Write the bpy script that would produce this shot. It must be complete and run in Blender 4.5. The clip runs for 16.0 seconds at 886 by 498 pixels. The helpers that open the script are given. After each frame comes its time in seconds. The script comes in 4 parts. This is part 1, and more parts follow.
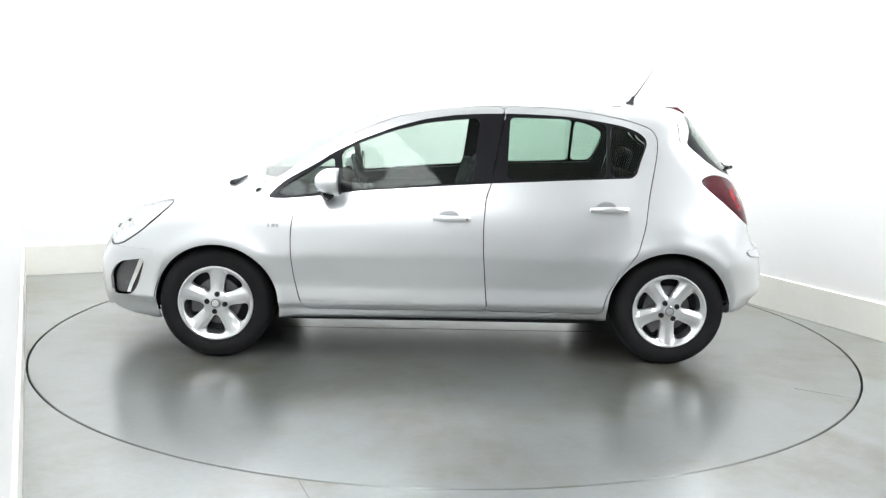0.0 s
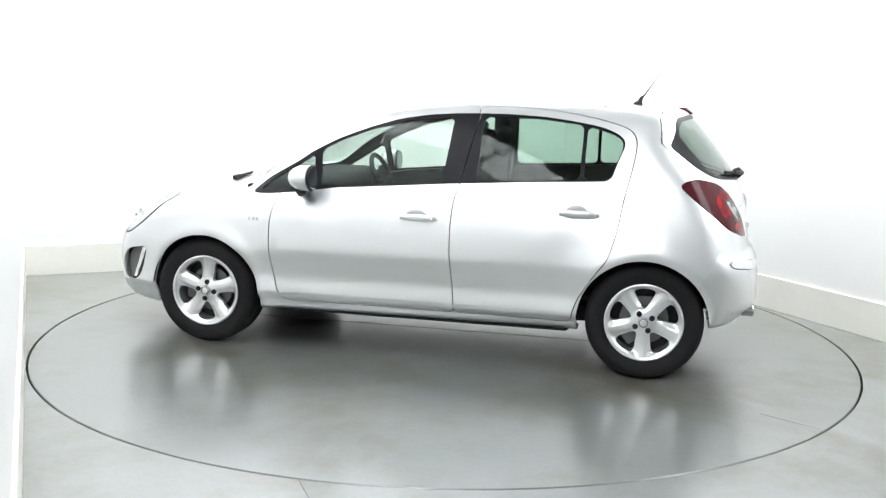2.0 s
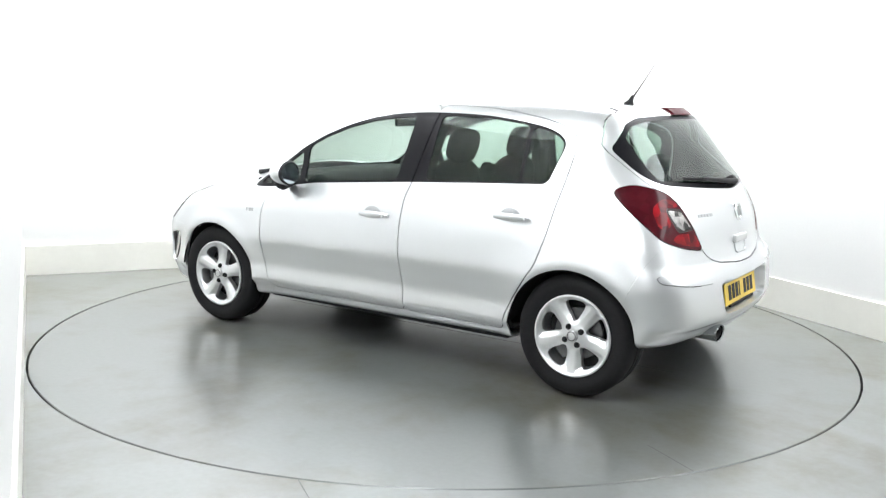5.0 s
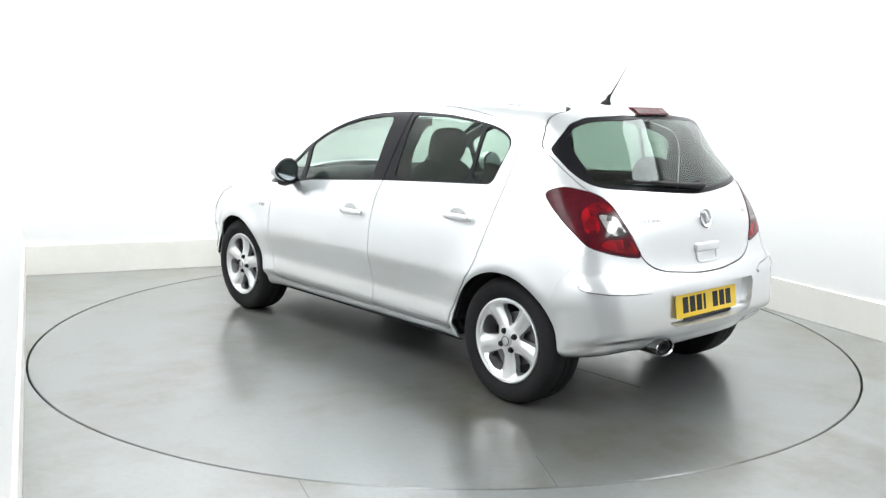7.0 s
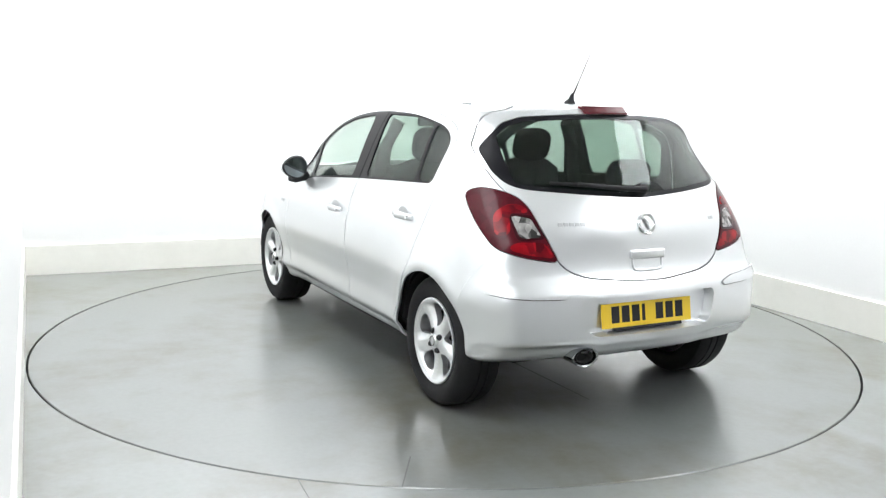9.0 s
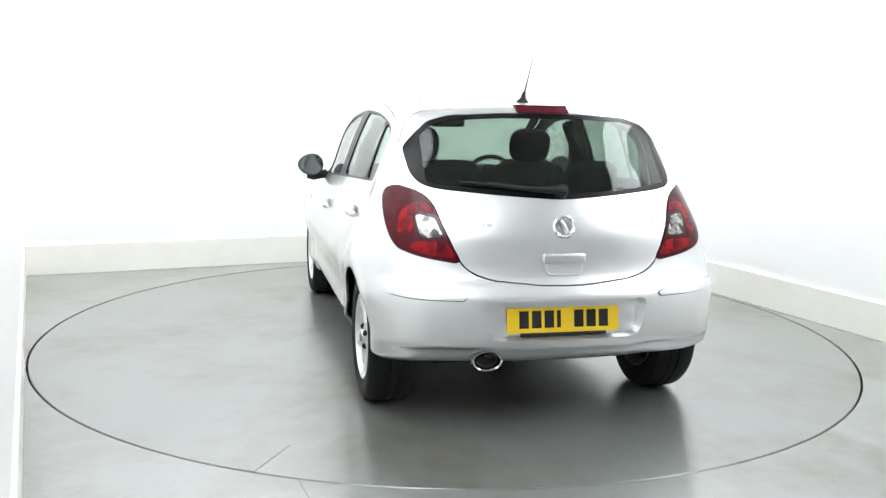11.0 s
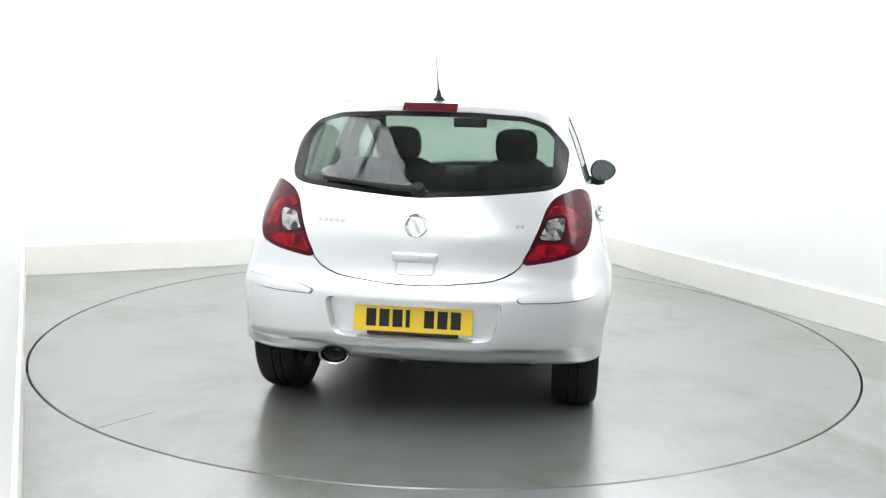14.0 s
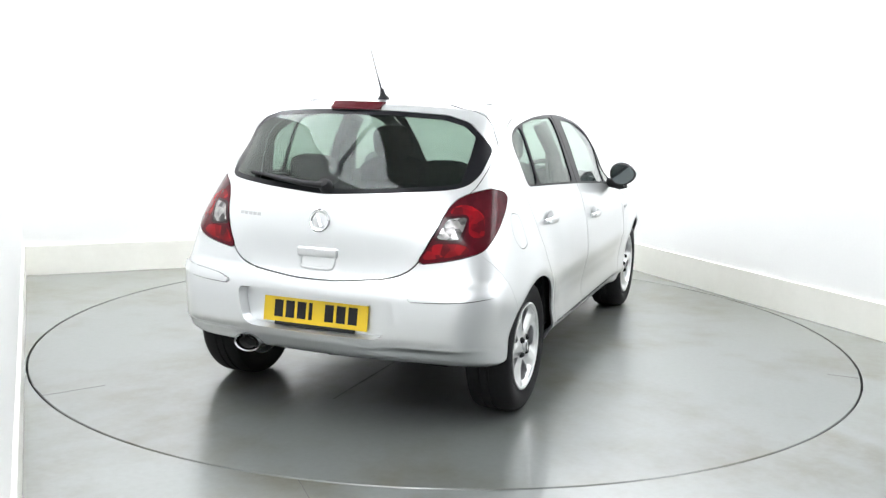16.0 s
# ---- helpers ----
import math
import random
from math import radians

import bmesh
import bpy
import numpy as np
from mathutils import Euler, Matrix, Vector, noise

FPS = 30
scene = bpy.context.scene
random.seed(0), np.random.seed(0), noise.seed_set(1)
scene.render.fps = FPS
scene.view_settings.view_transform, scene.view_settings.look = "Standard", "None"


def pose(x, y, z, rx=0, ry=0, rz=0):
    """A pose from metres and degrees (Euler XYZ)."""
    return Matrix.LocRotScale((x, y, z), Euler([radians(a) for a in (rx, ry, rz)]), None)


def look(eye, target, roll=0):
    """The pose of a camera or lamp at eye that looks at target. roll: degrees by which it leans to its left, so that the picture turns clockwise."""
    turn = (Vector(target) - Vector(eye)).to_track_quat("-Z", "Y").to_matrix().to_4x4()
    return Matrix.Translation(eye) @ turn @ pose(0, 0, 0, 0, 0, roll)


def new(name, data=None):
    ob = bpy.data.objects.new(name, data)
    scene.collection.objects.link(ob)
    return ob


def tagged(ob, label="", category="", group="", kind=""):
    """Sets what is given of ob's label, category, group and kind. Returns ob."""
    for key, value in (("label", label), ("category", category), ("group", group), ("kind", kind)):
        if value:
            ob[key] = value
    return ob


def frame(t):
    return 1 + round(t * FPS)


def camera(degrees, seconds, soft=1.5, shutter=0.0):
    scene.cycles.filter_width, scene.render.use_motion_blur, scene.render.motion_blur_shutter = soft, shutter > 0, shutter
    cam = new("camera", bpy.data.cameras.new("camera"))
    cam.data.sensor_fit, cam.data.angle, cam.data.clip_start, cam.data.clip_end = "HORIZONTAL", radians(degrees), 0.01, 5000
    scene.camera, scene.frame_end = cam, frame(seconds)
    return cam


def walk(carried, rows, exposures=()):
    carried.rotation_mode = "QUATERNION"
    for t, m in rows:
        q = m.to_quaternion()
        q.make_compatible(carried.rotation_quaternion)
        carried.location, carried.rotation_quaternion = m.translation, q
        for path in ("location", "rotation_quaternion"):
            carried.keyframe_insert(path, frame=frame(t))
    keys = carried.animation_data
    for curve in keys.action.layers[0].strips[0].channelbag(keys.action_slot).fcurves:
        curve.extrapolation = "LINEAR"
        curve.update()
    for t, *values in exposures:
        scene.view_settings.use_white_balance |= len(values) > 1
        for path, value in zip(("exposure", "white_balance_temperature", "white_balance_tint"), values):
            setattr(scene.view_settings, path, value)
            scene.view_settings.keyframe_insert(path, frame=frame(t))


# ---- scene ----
cam = camera(51.34, 16.0, soft=1.3)
EYE = (0.0, -5.688, 1.448)
AIM = look(EYE, (-0.00249, -4.7011, 1.28672), roll=1.31)
walk(cam, [(0.0, AIM), (16.0, AIM)])

# turntable: angle of the car's nose, in degrees, at t seconds
TURN_START, TURN_RATE = 181.36, -7.044
CAR_OFFSET = (0.0185, -0.0962)
DISC_R = 2.414
DISC_AT = (0.008, 0.0)


def turned(t):
    return TURN_START + TURN_RATE * t


# ---------------------------------------------------------------- light
world = bpy.data.worlds.new("world")
scene.world = world
world.use_nodes = True
world.node_tree.nodes["Background"].inputs[0].default_value = (0.9, 0.95, 1.0, 1)
world.node_tree.nodes["Background"].inputs[1].default_value = 0.05
scene.view_settings.exposure = 0.0
PANEL_GLOW = 7.5


# ---------------------------------------------------------------- materials
def mat(name, color, rough=0.5, metal=0.0, coat=0.0, grain=0.0, scale=40.0, bump=0.0, spec=0.5, wear=0.0, wear_scale=3.0, coat_rough=0.03):
    m = bpy.data.materials.new(name)
    m.use_nodes = True
    nt = m.node_tree
    b = nt.nodes["Principled BSDF"]
    b.inputs["Base Color"].default_value = (*color, 1)
    b.inputs["Roughness"].default_value = rough
    b.inputs["Metallic"].default_value = metal
    b.inputs["Coat Weight"].default_value = coat
    b.inputs["Coat Roughness"].default_value = coat_rough
    b.inputs["Specular IOR Level"].default_value = spec
    if grain or bump or wear:
        tc = nt.nodes.new("ShaderNodeTexCoord")
        n1 = nt.nodes.new("ShaderNodeTexNoise")
        n1.inputs["Scale"].default_value = scale
        n1.inputs["Detail"].default_value = 6
        nt.links.new(tc.outputs["Object"], n1.inputs["Vector"])
        n2 = nt.nodes.new("ShaderNodeTexNoise")
        n2.inputs["Scale"].default_value = wear_scale
        n2.inputs["Detail"].default_value = 5
        nt.links.new(tc.outputs["Object"], n2.inputs["Vector"])
        mix = nt.nodes.new("ShaderNodeMix")
        mix.data_type = "RGBA"
        mix.inputs["A"].default_value = (*[c * (1 - grain) for c in color], 1)
        mix.inputs["B"].default_value = (*[min(1, c * (1 + grain)) for c in color], 1)
        nt.links.new(n1.outputs["Fac"], mix.inputs["Factor"])
        mix2 = nt.nodes.new("ShaderNodeMix")
        mix2.data_type = "RGBA"
        mix2.blend_type = "MULTIPLY"
        ramp = nt.nodes.new("ShaderNodeMapRange")
        ramp.inputs["From Min"].default_value = 0.42
        ramp.inputs["From Max"].default_value = 0.62
        ramp.inputs["To Min"].default_value = 0.0
        ramp.inputs["To Max"].default_value = wear
        nt.links.new(n2.outputs["Fac"], ramp.inputs["Value"])
        nt.links.new(ramp.outputs["Result"], mix2.inputs["Factor"])
        nt.links.new(mix.outputs["Result"], mix2.inputs["A"])
        mix2.inputs["B"].default_value = (0.62, 0.60, 0.55, 1)
        nt.links.new(mix2.outputs["Result"], b.inputs["Base Color"])
        if bump:
            bp = nt.nodes.new("ShaderNodeBump")
            bp.inputs["Strength"].default_value = bump
            bp.inputs["Distance"].default_value = 0.003
            nt.links.new(n1.outputs["Fac"], bp.inputs["Height"])
            nt.links.new(bp.outputs["Normal"], b.inputs["Normal"])
    return m


def glass(name, color, rough=0.0, sheen=0.014):
    """Thin car glass: tinted see-through with a mirror-like sheen."""
    m = bpy.data.materials.new(name)
    m.use_nodes = True
    nt = m.node_tree
    nt.nodes.remove(nt.nodes["Principled BSDF"])
    tr = nt.nodes.new("ShaderNodeBsdfTransparent")
    tr.inputs["Color"].default_value = (*color, 1)
    gl = nt.nodes.new("ShaderNodeBsdfGlossy")
    gl.inputs["Roughness"].default_value = rough
    gl.inputs["Color"].default_value = (1, 1, 1, 1)
    lw = nt.nodes.new("ShaderNodeLayerWeight")
    lw.inputs["Blend"].default_value = 0.5
    pw = nt.nodes.new("ShaderNodeMath")
    pw.operation = "POWER"
    pw.inputs[1].default_value = 4.5
    nt.links.new(lw.outputs["Facing"], pw.inputs[0])
    fr = nt.nodes.new("ShaderNodeMath")
    fr.operation = "MULTIPLY_ADD"
    fr.inputs[1].default_value = 0.75
    fr.inputs[2].default_value = sheen
    nt.links.new(pw.outputs["Value"], fr.inputs[0])
    mx = nt.nodes.new("ShaderNodeMixShader")
    nt.links.new(fr.outputs["Value"], mx.inputs["Fac"])
    nt.links.new(tr.outputs["BSDF"], mx.inputs[1])
    nt.links.new(gl.outputs["BSDF"], mx.inputs[2])
    nt.links.new(mx.outputs["Shader"], nt.nodes["Material Output"].inputs["Surface"])
    return m


def glow(name, color, strength):
    m = bpy.data.materials.new(name)
    m.use_nodes = True
    b = m.node_tree.nodes["Principled BSDF"]
    b.inputs["Base Color"].default_value = (*color, 1)
    b.inputs["Emission Color"].default_value = (*color, 1)
    b.inputs["Emission Strength"].default_value = strength
    return m


M_WALL = mat("white_wall_paint", (0.86, 0.86, 0.85), 0.7, grain=0.02, scale=60, bump=0.05)
M_CEIL = mat("white_ceiling_paint", (0.85, 0.85, 0.84), 0.8, grain=0.02, scale=60)
M_SKIRT = mat("cream_skirting_paint", (0.85, 0.84, 0.78), 0.45, grain=0.03, scale=25, wear=0.06, wear_scale=4)
M_GREY_WALL = mat("unseen_wall_grey_paint", (0.38, 0.38, 0.385), 0.7, grain=0.05, scale=30)
M_PANEL = glow("light_panel", (0.950, 0.972, 1.0), PANEL_GLOW)
# extra strength added on one side to brighten the floor there
M_PANEL_STRONG = glow("boosted_light_panel", (0.950, 0.972, 1.0), PANEL_GLOW * 1.3)
M_ALU = mat("aluminium_trim", (0.7, 0.7, 0.7), 0.35, metal=1.0)
M_JOINT = mat("grey_joint_filler", (0.10, 0.10, 0.095), 0.8, grain=0.3, scale=80)
# near black: the shade of deep gaps is put into this colour
M_PIT = mat("dark_gap", (0.015, 0.015, 0.015), 0.9)


def floor_paint(name, tint=1.0, track=None):
    """Grey floor paint under a glossy sealer, with brown tyre dirt, dust and specks."""
    m = bpy.data.materials.new(name)
    m.use_nodes = True
    nt = m.node_tree
    b = nt.nodes["Principled BSDF"]
    tc = nt.nodes.new("ShaderNodeTexCoord")

    def noise(scale, detail, rough=0.5):
        n = nt.nodes.new("ShaderNodeTexNoise")
        n.inputs["Scale"].default_value = scale
        n.inputs["Detail"].default_value = detail
        n.inputs["Roughness"].default_value = rough
        nt.links.new(tc.outputs["Object"], n.inputs["Vector"])
        return n.outputs["Fac"]

    def span(value, low, high, to_low, to_high):
        r = nt.nodes.new("ShaderNodeMapRange")
        for key, v in (("From Min", low), ("From Max", high), ("To Min", to_low), ("To Max", to_high)):
            r.inputs[key].default_value = v
        nt.links.new(value, r.inputs["Value"])
        return r.outputs["Result"]

    def tinted(base, factor, color):
        x = nt.nodes.new("ShaderNodeMix")
        x.data_type = "RGBA"
        x.blend_type = "MULTIPLY"
        nt.links.new(factor, x.inputs["Factor"])
        nt.links.new(base, x.inputs["A"])
        x.inputs["B"].default_value = (*color, 1)
        return x.outputs["Result"]

    def times(a, c):
        x = nt.nodes.new("ShaderNodeMath")
        x.operation = "MULTIPLY"
        nt.links.new(a, x.inputs[0])
        nt.links.new(c, x.inputs[1])
        return x.outputs["Value"]

    big, fine = noise(1.1, 6, 0.6), noise(35, 8)
    ramp = nt.nodes.new("ShaderNodeValToRGB")
    e = ramp.color_ramp.elements
    e[0].position, e[0].color = 0.30, (0.255 * tint, 0.280 * tint, 0.270 * tint, 1)
    e[1].position, e[1].color = 0.72, (0.330 * tint, 0.350 * tint, 0.340 * tint, 1)
    nt.links.new(big, ramp.inputs["Fac"])
    color = tinted(ramp.outputs["Color"], span(fine, 0.35, 0.75, 0.0, 0.22), (0.6, 0.62, 0.6))
    # brown tyre dirt in broad patches
    dirt = times(span(noise(0.85, 5, 0.62), 0.45, 0.60, 0.0, 0.95), span(noise(7.0, 6, 0.65), 0.30, 0.62, 0.25, 1.0))
    color = tinted(color, dirt, (0.66, 0.58, 0.43))
    if track is not None:
        # a worn tyre track across the floor: x and y of a point on it, its heading, half its width
        mp = nt.nodes.new("ShaderNodeMapping")
        mp.vector_type = "TEXTURE"
        mp.inputs["Location"].default_value = (track[0], track[1], 0)
        mp.inputs["Rotation"].default_value = (0, 0, radians(track[2]))
        nt.links.new(tc.outputs["Object"], mp.inputs["Vector"])
        sp = nt.nodes.new("ShaderNodeSeparateXYZ")
        nt.links.new(mp.outputs["Vector"], sp.inputs["Vector"])
        ab = nt.nodes.new("ShaderNodeMath")
        ab.operation = "ABSOLUTE"
        nt.links.new(sp.outputs["Y"], ab.inputs[0])
        band = times(span(ab.outputs["Value"], track[3] * 0.4, track[3], 1.0, 0.0), span(noise(2.3, 6, 0.7), 0.38, 0.62, 0.1, 0.9))
        color = tinted(color, band, (0.60, 0.50, 0.36))
    nt.links.new(color, b.inputs["Base Color"])
    b.inputs["IOR"].default_value = 1.5
    b.inputs["Coat Weight"].default_value = 1.0
    b.inputs["Coat IOR"].default_value = 1.68
    b.inputs["Coat Roughness"].default_value = 0.225
    nt.links.new(span(big, 0.0, 1.0, 0.26, 0.42), b.inputs["Roughness"])
    bp = nt.nodes.new("ShaderNodeBump")
    bp.inputs["Strength"].default_value = 0.06
    bp.inputs["Distance"].default_value = 0.002
    nt.links.new(fine, bp.inputs["Height"])
    nt.links.new(bp.outputs["Normal"], b.inputs["Normal"])
    return m


M_FLOOR = floor_paint("grey_floor_paint", 0.57, (0.82, -2.40, -84.0, 0.16))
M_DISC = floor_paint("grey_turntable_paint", 0.49)


# ---------------------------------------------------------------- mesh helpers
def link_mesh(name, verts, faces, material, parent=None, smooth=True, label=""):
    me = bpy.data.meshes.new(name)
    me.from_pydata([tuple(map(float, v)) for v in verts], [], [tuple(map(int, f)) for f in faces])
    if smooth:
        me.polygons.foreach_set("use_smooth", [True] * len(me.polygons))
    me.materials.append(material)
    me.update()
    ob = new(name, me)
    if parent is not None:
        ob.parent = parent
    return tagged(ob, label)


def part(name, bm, material, parent=None, label="", smooth=False, angle=35):
    """Links a bmesh as one mesh object under a thing or a part."""
    bmesh.ops.recalc_face_normals(bm, faces=bm.faces[:])
    me = bpy.data.meshes.new(name)
    if smooth:
        for f in bm.faces:
            f.smooth = True
        for e in bm.edges:
            if len(e.link_faces) == 2 and e.calc_face_angle(0) > radians(angle):
                e.smooth = False
    bm.to_mesh(me)
    bm.free()
    me.materials.append(material)
    ob = new(name, me)
    if parent is not None:
        ob.parent = parent
    return tagged(ob, label)


def box(bm, x0, x1, y0, y1, z0, z1, bevel=0.0, segs=2, m=None):
    r = bmesh.ops.create_cube(bm, size=1)
    vs = r["verts"]
    for v in vs:
        v.co = Vector((x0 + (v.co.x + 0.5) * (x1 - x0), y0 + (v.co.y + 0.5) * (y1 - y0), z0 + (v.co.z + 0.5) * (z1 - z0)))
        if m is not None:
            v.co = m @ v.co
    if bevel:
        es = list({e for v in vs for e in v.link_edges})
        bmesh.ops.bevel(bm, geom=es, offset=bevel, segments=segs, affect="EDGES", profile=0.5)
    return bm


def lathe(bm, profile, segs=64, axis="y", closed=False):
    """Turns a profile of (radius, along) round an axis through the origin."""
    rings = []
    for k in range(segs):
        a = 2 * math.pi * k / segs
        ring = []
        for r, h in profile:
            c, s = r * math.cos(a), r * math.sin(a)
            ring.append(bm.verts.new({"y": (c, h, s), "x": (h, c, s), "z": (c, s, h)}[axis]))
        rings.append(ring)
    n = len(profile)
    for k in range(segs):
        a, b = rings[k], rings[(k + 1) % segs]
        for i in range(n if closed else n - 1):
            j = (i + 1) % n
            bm.faces.new((a[i], a[j], b[j], b[i]))
    return bm


def tube(bm, pts, radius, segs=10, radii=None):
    """A round bar along points."""
    prev = None
    for i, p in enumerate(pts):
        p = Vector(p)
        d = (Vector(pts[min(i + 1, len(pts) - 1)]) - Vector(pts[max(i - 1, 0)])).normalized()
        ref = Vector((0, 0, 1)) if abs(d.z) < 0.9 else Vector((1, 0, 0))
        u = d.cross(ref).normalized()
        w = d.cross(u)
        r = radii[i] if radii else radius
        ring = [bm.verts.new(p + r * (math.cos(2 * math.pi * k / segs) * u + math.sin(2 * math.pi * k / segs) * w)) for k in range(segs)]
        if prev:
            for k in range(segs):
                bm.faces.new((prev[k], prev[(k + 1) % segs], ring[(k + 1) % segs], ring[k]))
        else:
            bm.faces.new(ring)
        prev = ring
    bm.faces.new(prev[::-1])
    return bm


# ---------------------------------------------------------------- room
ROOM_TURN = 24.2          # the room's long axis against the camera's
LEFT, RIGHT, BACK, FRONT, HEIGHT = -2.44, 2.475, 2.63, -6.9, 3.1
ROOM = pose(0, 0, 0, 0, 0, ROOM_TURN)


def room_box(name, x0, x1, y0, y1, z0, z1, material, label, m=None, bevel=0.0):
    bm = box(bmesh.new(), x0, x1, y0, y1, z0, z1, bevel)
    ob = part(name, bm, material)
    ob.matrix_basis = ROOM @ (m or Matrix())
    return tagged(ob, label, kind="structure")


RIGHT_LEAN = pose(RIGHT, 0.9, 0, 0, 0, 1.2)
room_box("wall_west", LEFT - 0.15, LEFT, FRONT - 0.15, BACK + 0.15, 0, HEIGHT, M_WALL, "plain white painted studio side wall")
room_box("wall_east", 0, 0.15, FRONT - 1.2, BACK - 0.6, 0, HEIGHT, M_WALL, "plain white painted studio side wall", RIGHT_LEAN)
room_box("wall_north", LEFT, RIGHT + 0.3, BACK, BACK + 0.15, 0, HEIGHT, M_WALL, "plain white painted studio end wall")
# unseen wall behind the camera, greyed to darken what the car reflects
room_box("wall_south", LEFT, RIGHT + 0.4, FRONT - 0.15, FRONT, 0, HEIGHT, M_GREY_WALL, "unseen plain grey wall, added to close the studio and dim reflections")
SK_H, SK_T = 0.235, 0.018
room_box("baseboard_west", LEFT, LEFT + SK_T, FRONT, BACK, 0, SK_H, M_SKIRT, "cream painted deep skirting board", bevel=0.003)
room_box("baseboard_east", -SK_T, 0, FRONT - 0.8, BACK - 0.93, 0, SK_H, M_SKIRT, "cream painted deep skirting board", RIGHT_LEAN, bevel=0.003)
room_box("baseboard_north", LEFT + SK_T, RIGHT - SK_T - 0.03, BACK - SK_T, BACK, 0, SK_H, M_SKIRT, "cream painted deep skirting board", bevel=0.003)
room_box("ceiling", LEFT - 0.1, RIGHT + 0.4, FRONT - 0.1, BACK + 0.1, HEIGHT, HEIGHT + 0.12, M_CEIL, "plain white painted studio ceiling")


JOINT_AT, JOINT_TURN = (-0.539, -2.367), -67.8


def make_floor():
    """Floor sheet with a round hole for the turntable."""
    bm = bmesh.new()
    n, r = 160, DISC_R + 0.011
    mid = ROOM.inverted() @ Vector((*DISC_AT, 0))
    outer, inner, low = [], [], []
    for k in range(n):
        a = 2 * math.pi * k / n
        c, s = math.cos(a), math.sin(a)
        q = 1 / max(abs(c) / 2.9, abs(s) / (2.75 if s > 0 else 7.1))
        outer.append(bm.verts.new((c * q, s * q, 0)))
        inner.append(bm.verts.new((mid.x + c * r, mid.y + s * r, 0)))
        low.append(bm.verts.new((mid.x + c * r, mid.y + s * r, -0.05)))
    for k in range(n):
        j = (k + 1) % n
        bm.faces.new((outer[k], outer[j], inner[j], inner[k]))
        bm.faces.new((inner[k], inner[j], low[j], low[k]))
    ob = part("floor", bm, M_FLOOR)
    ob.matrix_basis = ROOM
    tagged(ob, "grey painted concrete floor with dull sheen and scuffs", kind="structure")
    bm = box(bmesh.new(), 0.0, 0.22, -0.002, 0.002, 0.0, 0.001)
    ob = part("floor_joint", bm, M_JOINT)
    ob.matrix_basis = pose(JOINT_AT[0], JOINT_AT[1], 0, 0, 0, JOINT_TURN)
    tagged(ob, "thin dark joint in the concrete beside the turntable", kind="structure")
    bm = bmesh.new()
    lathe(bm, [(0.0, -0.06), (DISC_R + 0.03, -0.06)], 96, "z")
    ob = part("turntable_pit", bm, M_PIT)
    tagged(ob, "dark pit under the turntable rim", kind="structure")


make_floor()


# Panels hang out of view; their number, size and layout are invented.
def make_ceiling_light(x, y, turn=0, tube_light=M_PANEL):
    light = new("ceiling_light")
    light.matrix_basis = ROOM @ pose(x, y, HEIGHT, 0, 0, turn)
    w, l = 0.44, 0.77
    for x0, x1, y0, y1 in ((-w, w, -l, -l + 0.04), (-w, w, l - 0.04, l), (-w, -w + 0.04, -l + 0.04, l - 0.04), (w - 0.04, w, -l + 0.04, l - 0.04)):
        part("frame", box(bmesh.new(), x0, x1, y0, y1, -0.07, 0, 0.004), M_ALU, light)
    part("diffuser", box(bmesh.new(), -w + 0.04, w - 0.04, -l + 0.04, l - 0.04, -0.05, -0.02), tube_light, light, "glowing white diffuser")
    return tagged(light, "large rectangular diffused light panel added on the unseen ceiling", "ceiling light", "studio ceiling lights")


for yy in (1.30, -0.25, -1.80, -3.35, -4.90):
    make_ceiling_light(-2.02, yy)
    make_ceiling_light(2.02, yy, 0, M_PANEL_STRONG)
for xx in (-0.82, 0.82):
    make_ceiling_light(xx, 2.17, 90)


def make_turntable():
    table = new("turntable")
    bm = lathe(bmesh.new(), [(0.0, 0.0), (0.8, 0.0), (1.6, 0.0), (DISC_R - 0.004, 0.0), (DISC_R, -0.004), (DISC_R, -0.05), (0.0, -0.05)], 192, "z")
    bmesh.ops.remove_doubles(bm, verts=bm.verts[:], dist=1e-5)
    part("deck", bm, M_DISC, table)
    # lifted plate edges at the rim: a dark upright edge on one side, a long flat ramp on the other
    for angle, length, side in ((148.4, 0.30, 1), (-89.2, 0.16, -1)):
        wedge = [(x, y, z) for x, h in ((-length, -0.0018), (0.0, 0.0015)) for y, z in ((0.0, -0.002), (0.0, h), (-0.20 * side, -0.002))]
        bm = bmesh.new()
        v = [bm.verts.new(p) for p in wedge]
        for f in ((0, 1, 2), (3, 5, 4), (1, 4, 5, 2), (0, 2, 5, 3)):
            bm.faces.new([v[q] for q in f])
        j = part("plate_edge", bm, M_DISC, table, "slightly lifted edge of a deck plate")
        j.matrix_basis = pose(0, 0, 0, 0, 0, angle) @ pose(DISC_R - 0.004, 0, 0)
        part("joint", box(bmesh.new(), -length, 0.0, 0.0003 * side, 0.0063 * side, -0.002, 0.0008), M_JOINT, j, "dark gap at the plate edge")
    # the seam between the two halves of the deck
    seam = part("joint", box(bmesh.new(), -1.50, 1.35, -0.004, 0.004, -0.002, 0.001), M_JOINT, table, "dark seam between the two halves of the deck")
    seam.matrix_basis = pose(0, -0.015, 0)
    return tagged(table, "round grey painted vehicle turntable flush with the floor", "turntable")


turntable = make_turntable()
# ---------------------------------------------------------------- car body surface
# x forward, y to the car's left, z up; the origin is on the ground midway between the axles


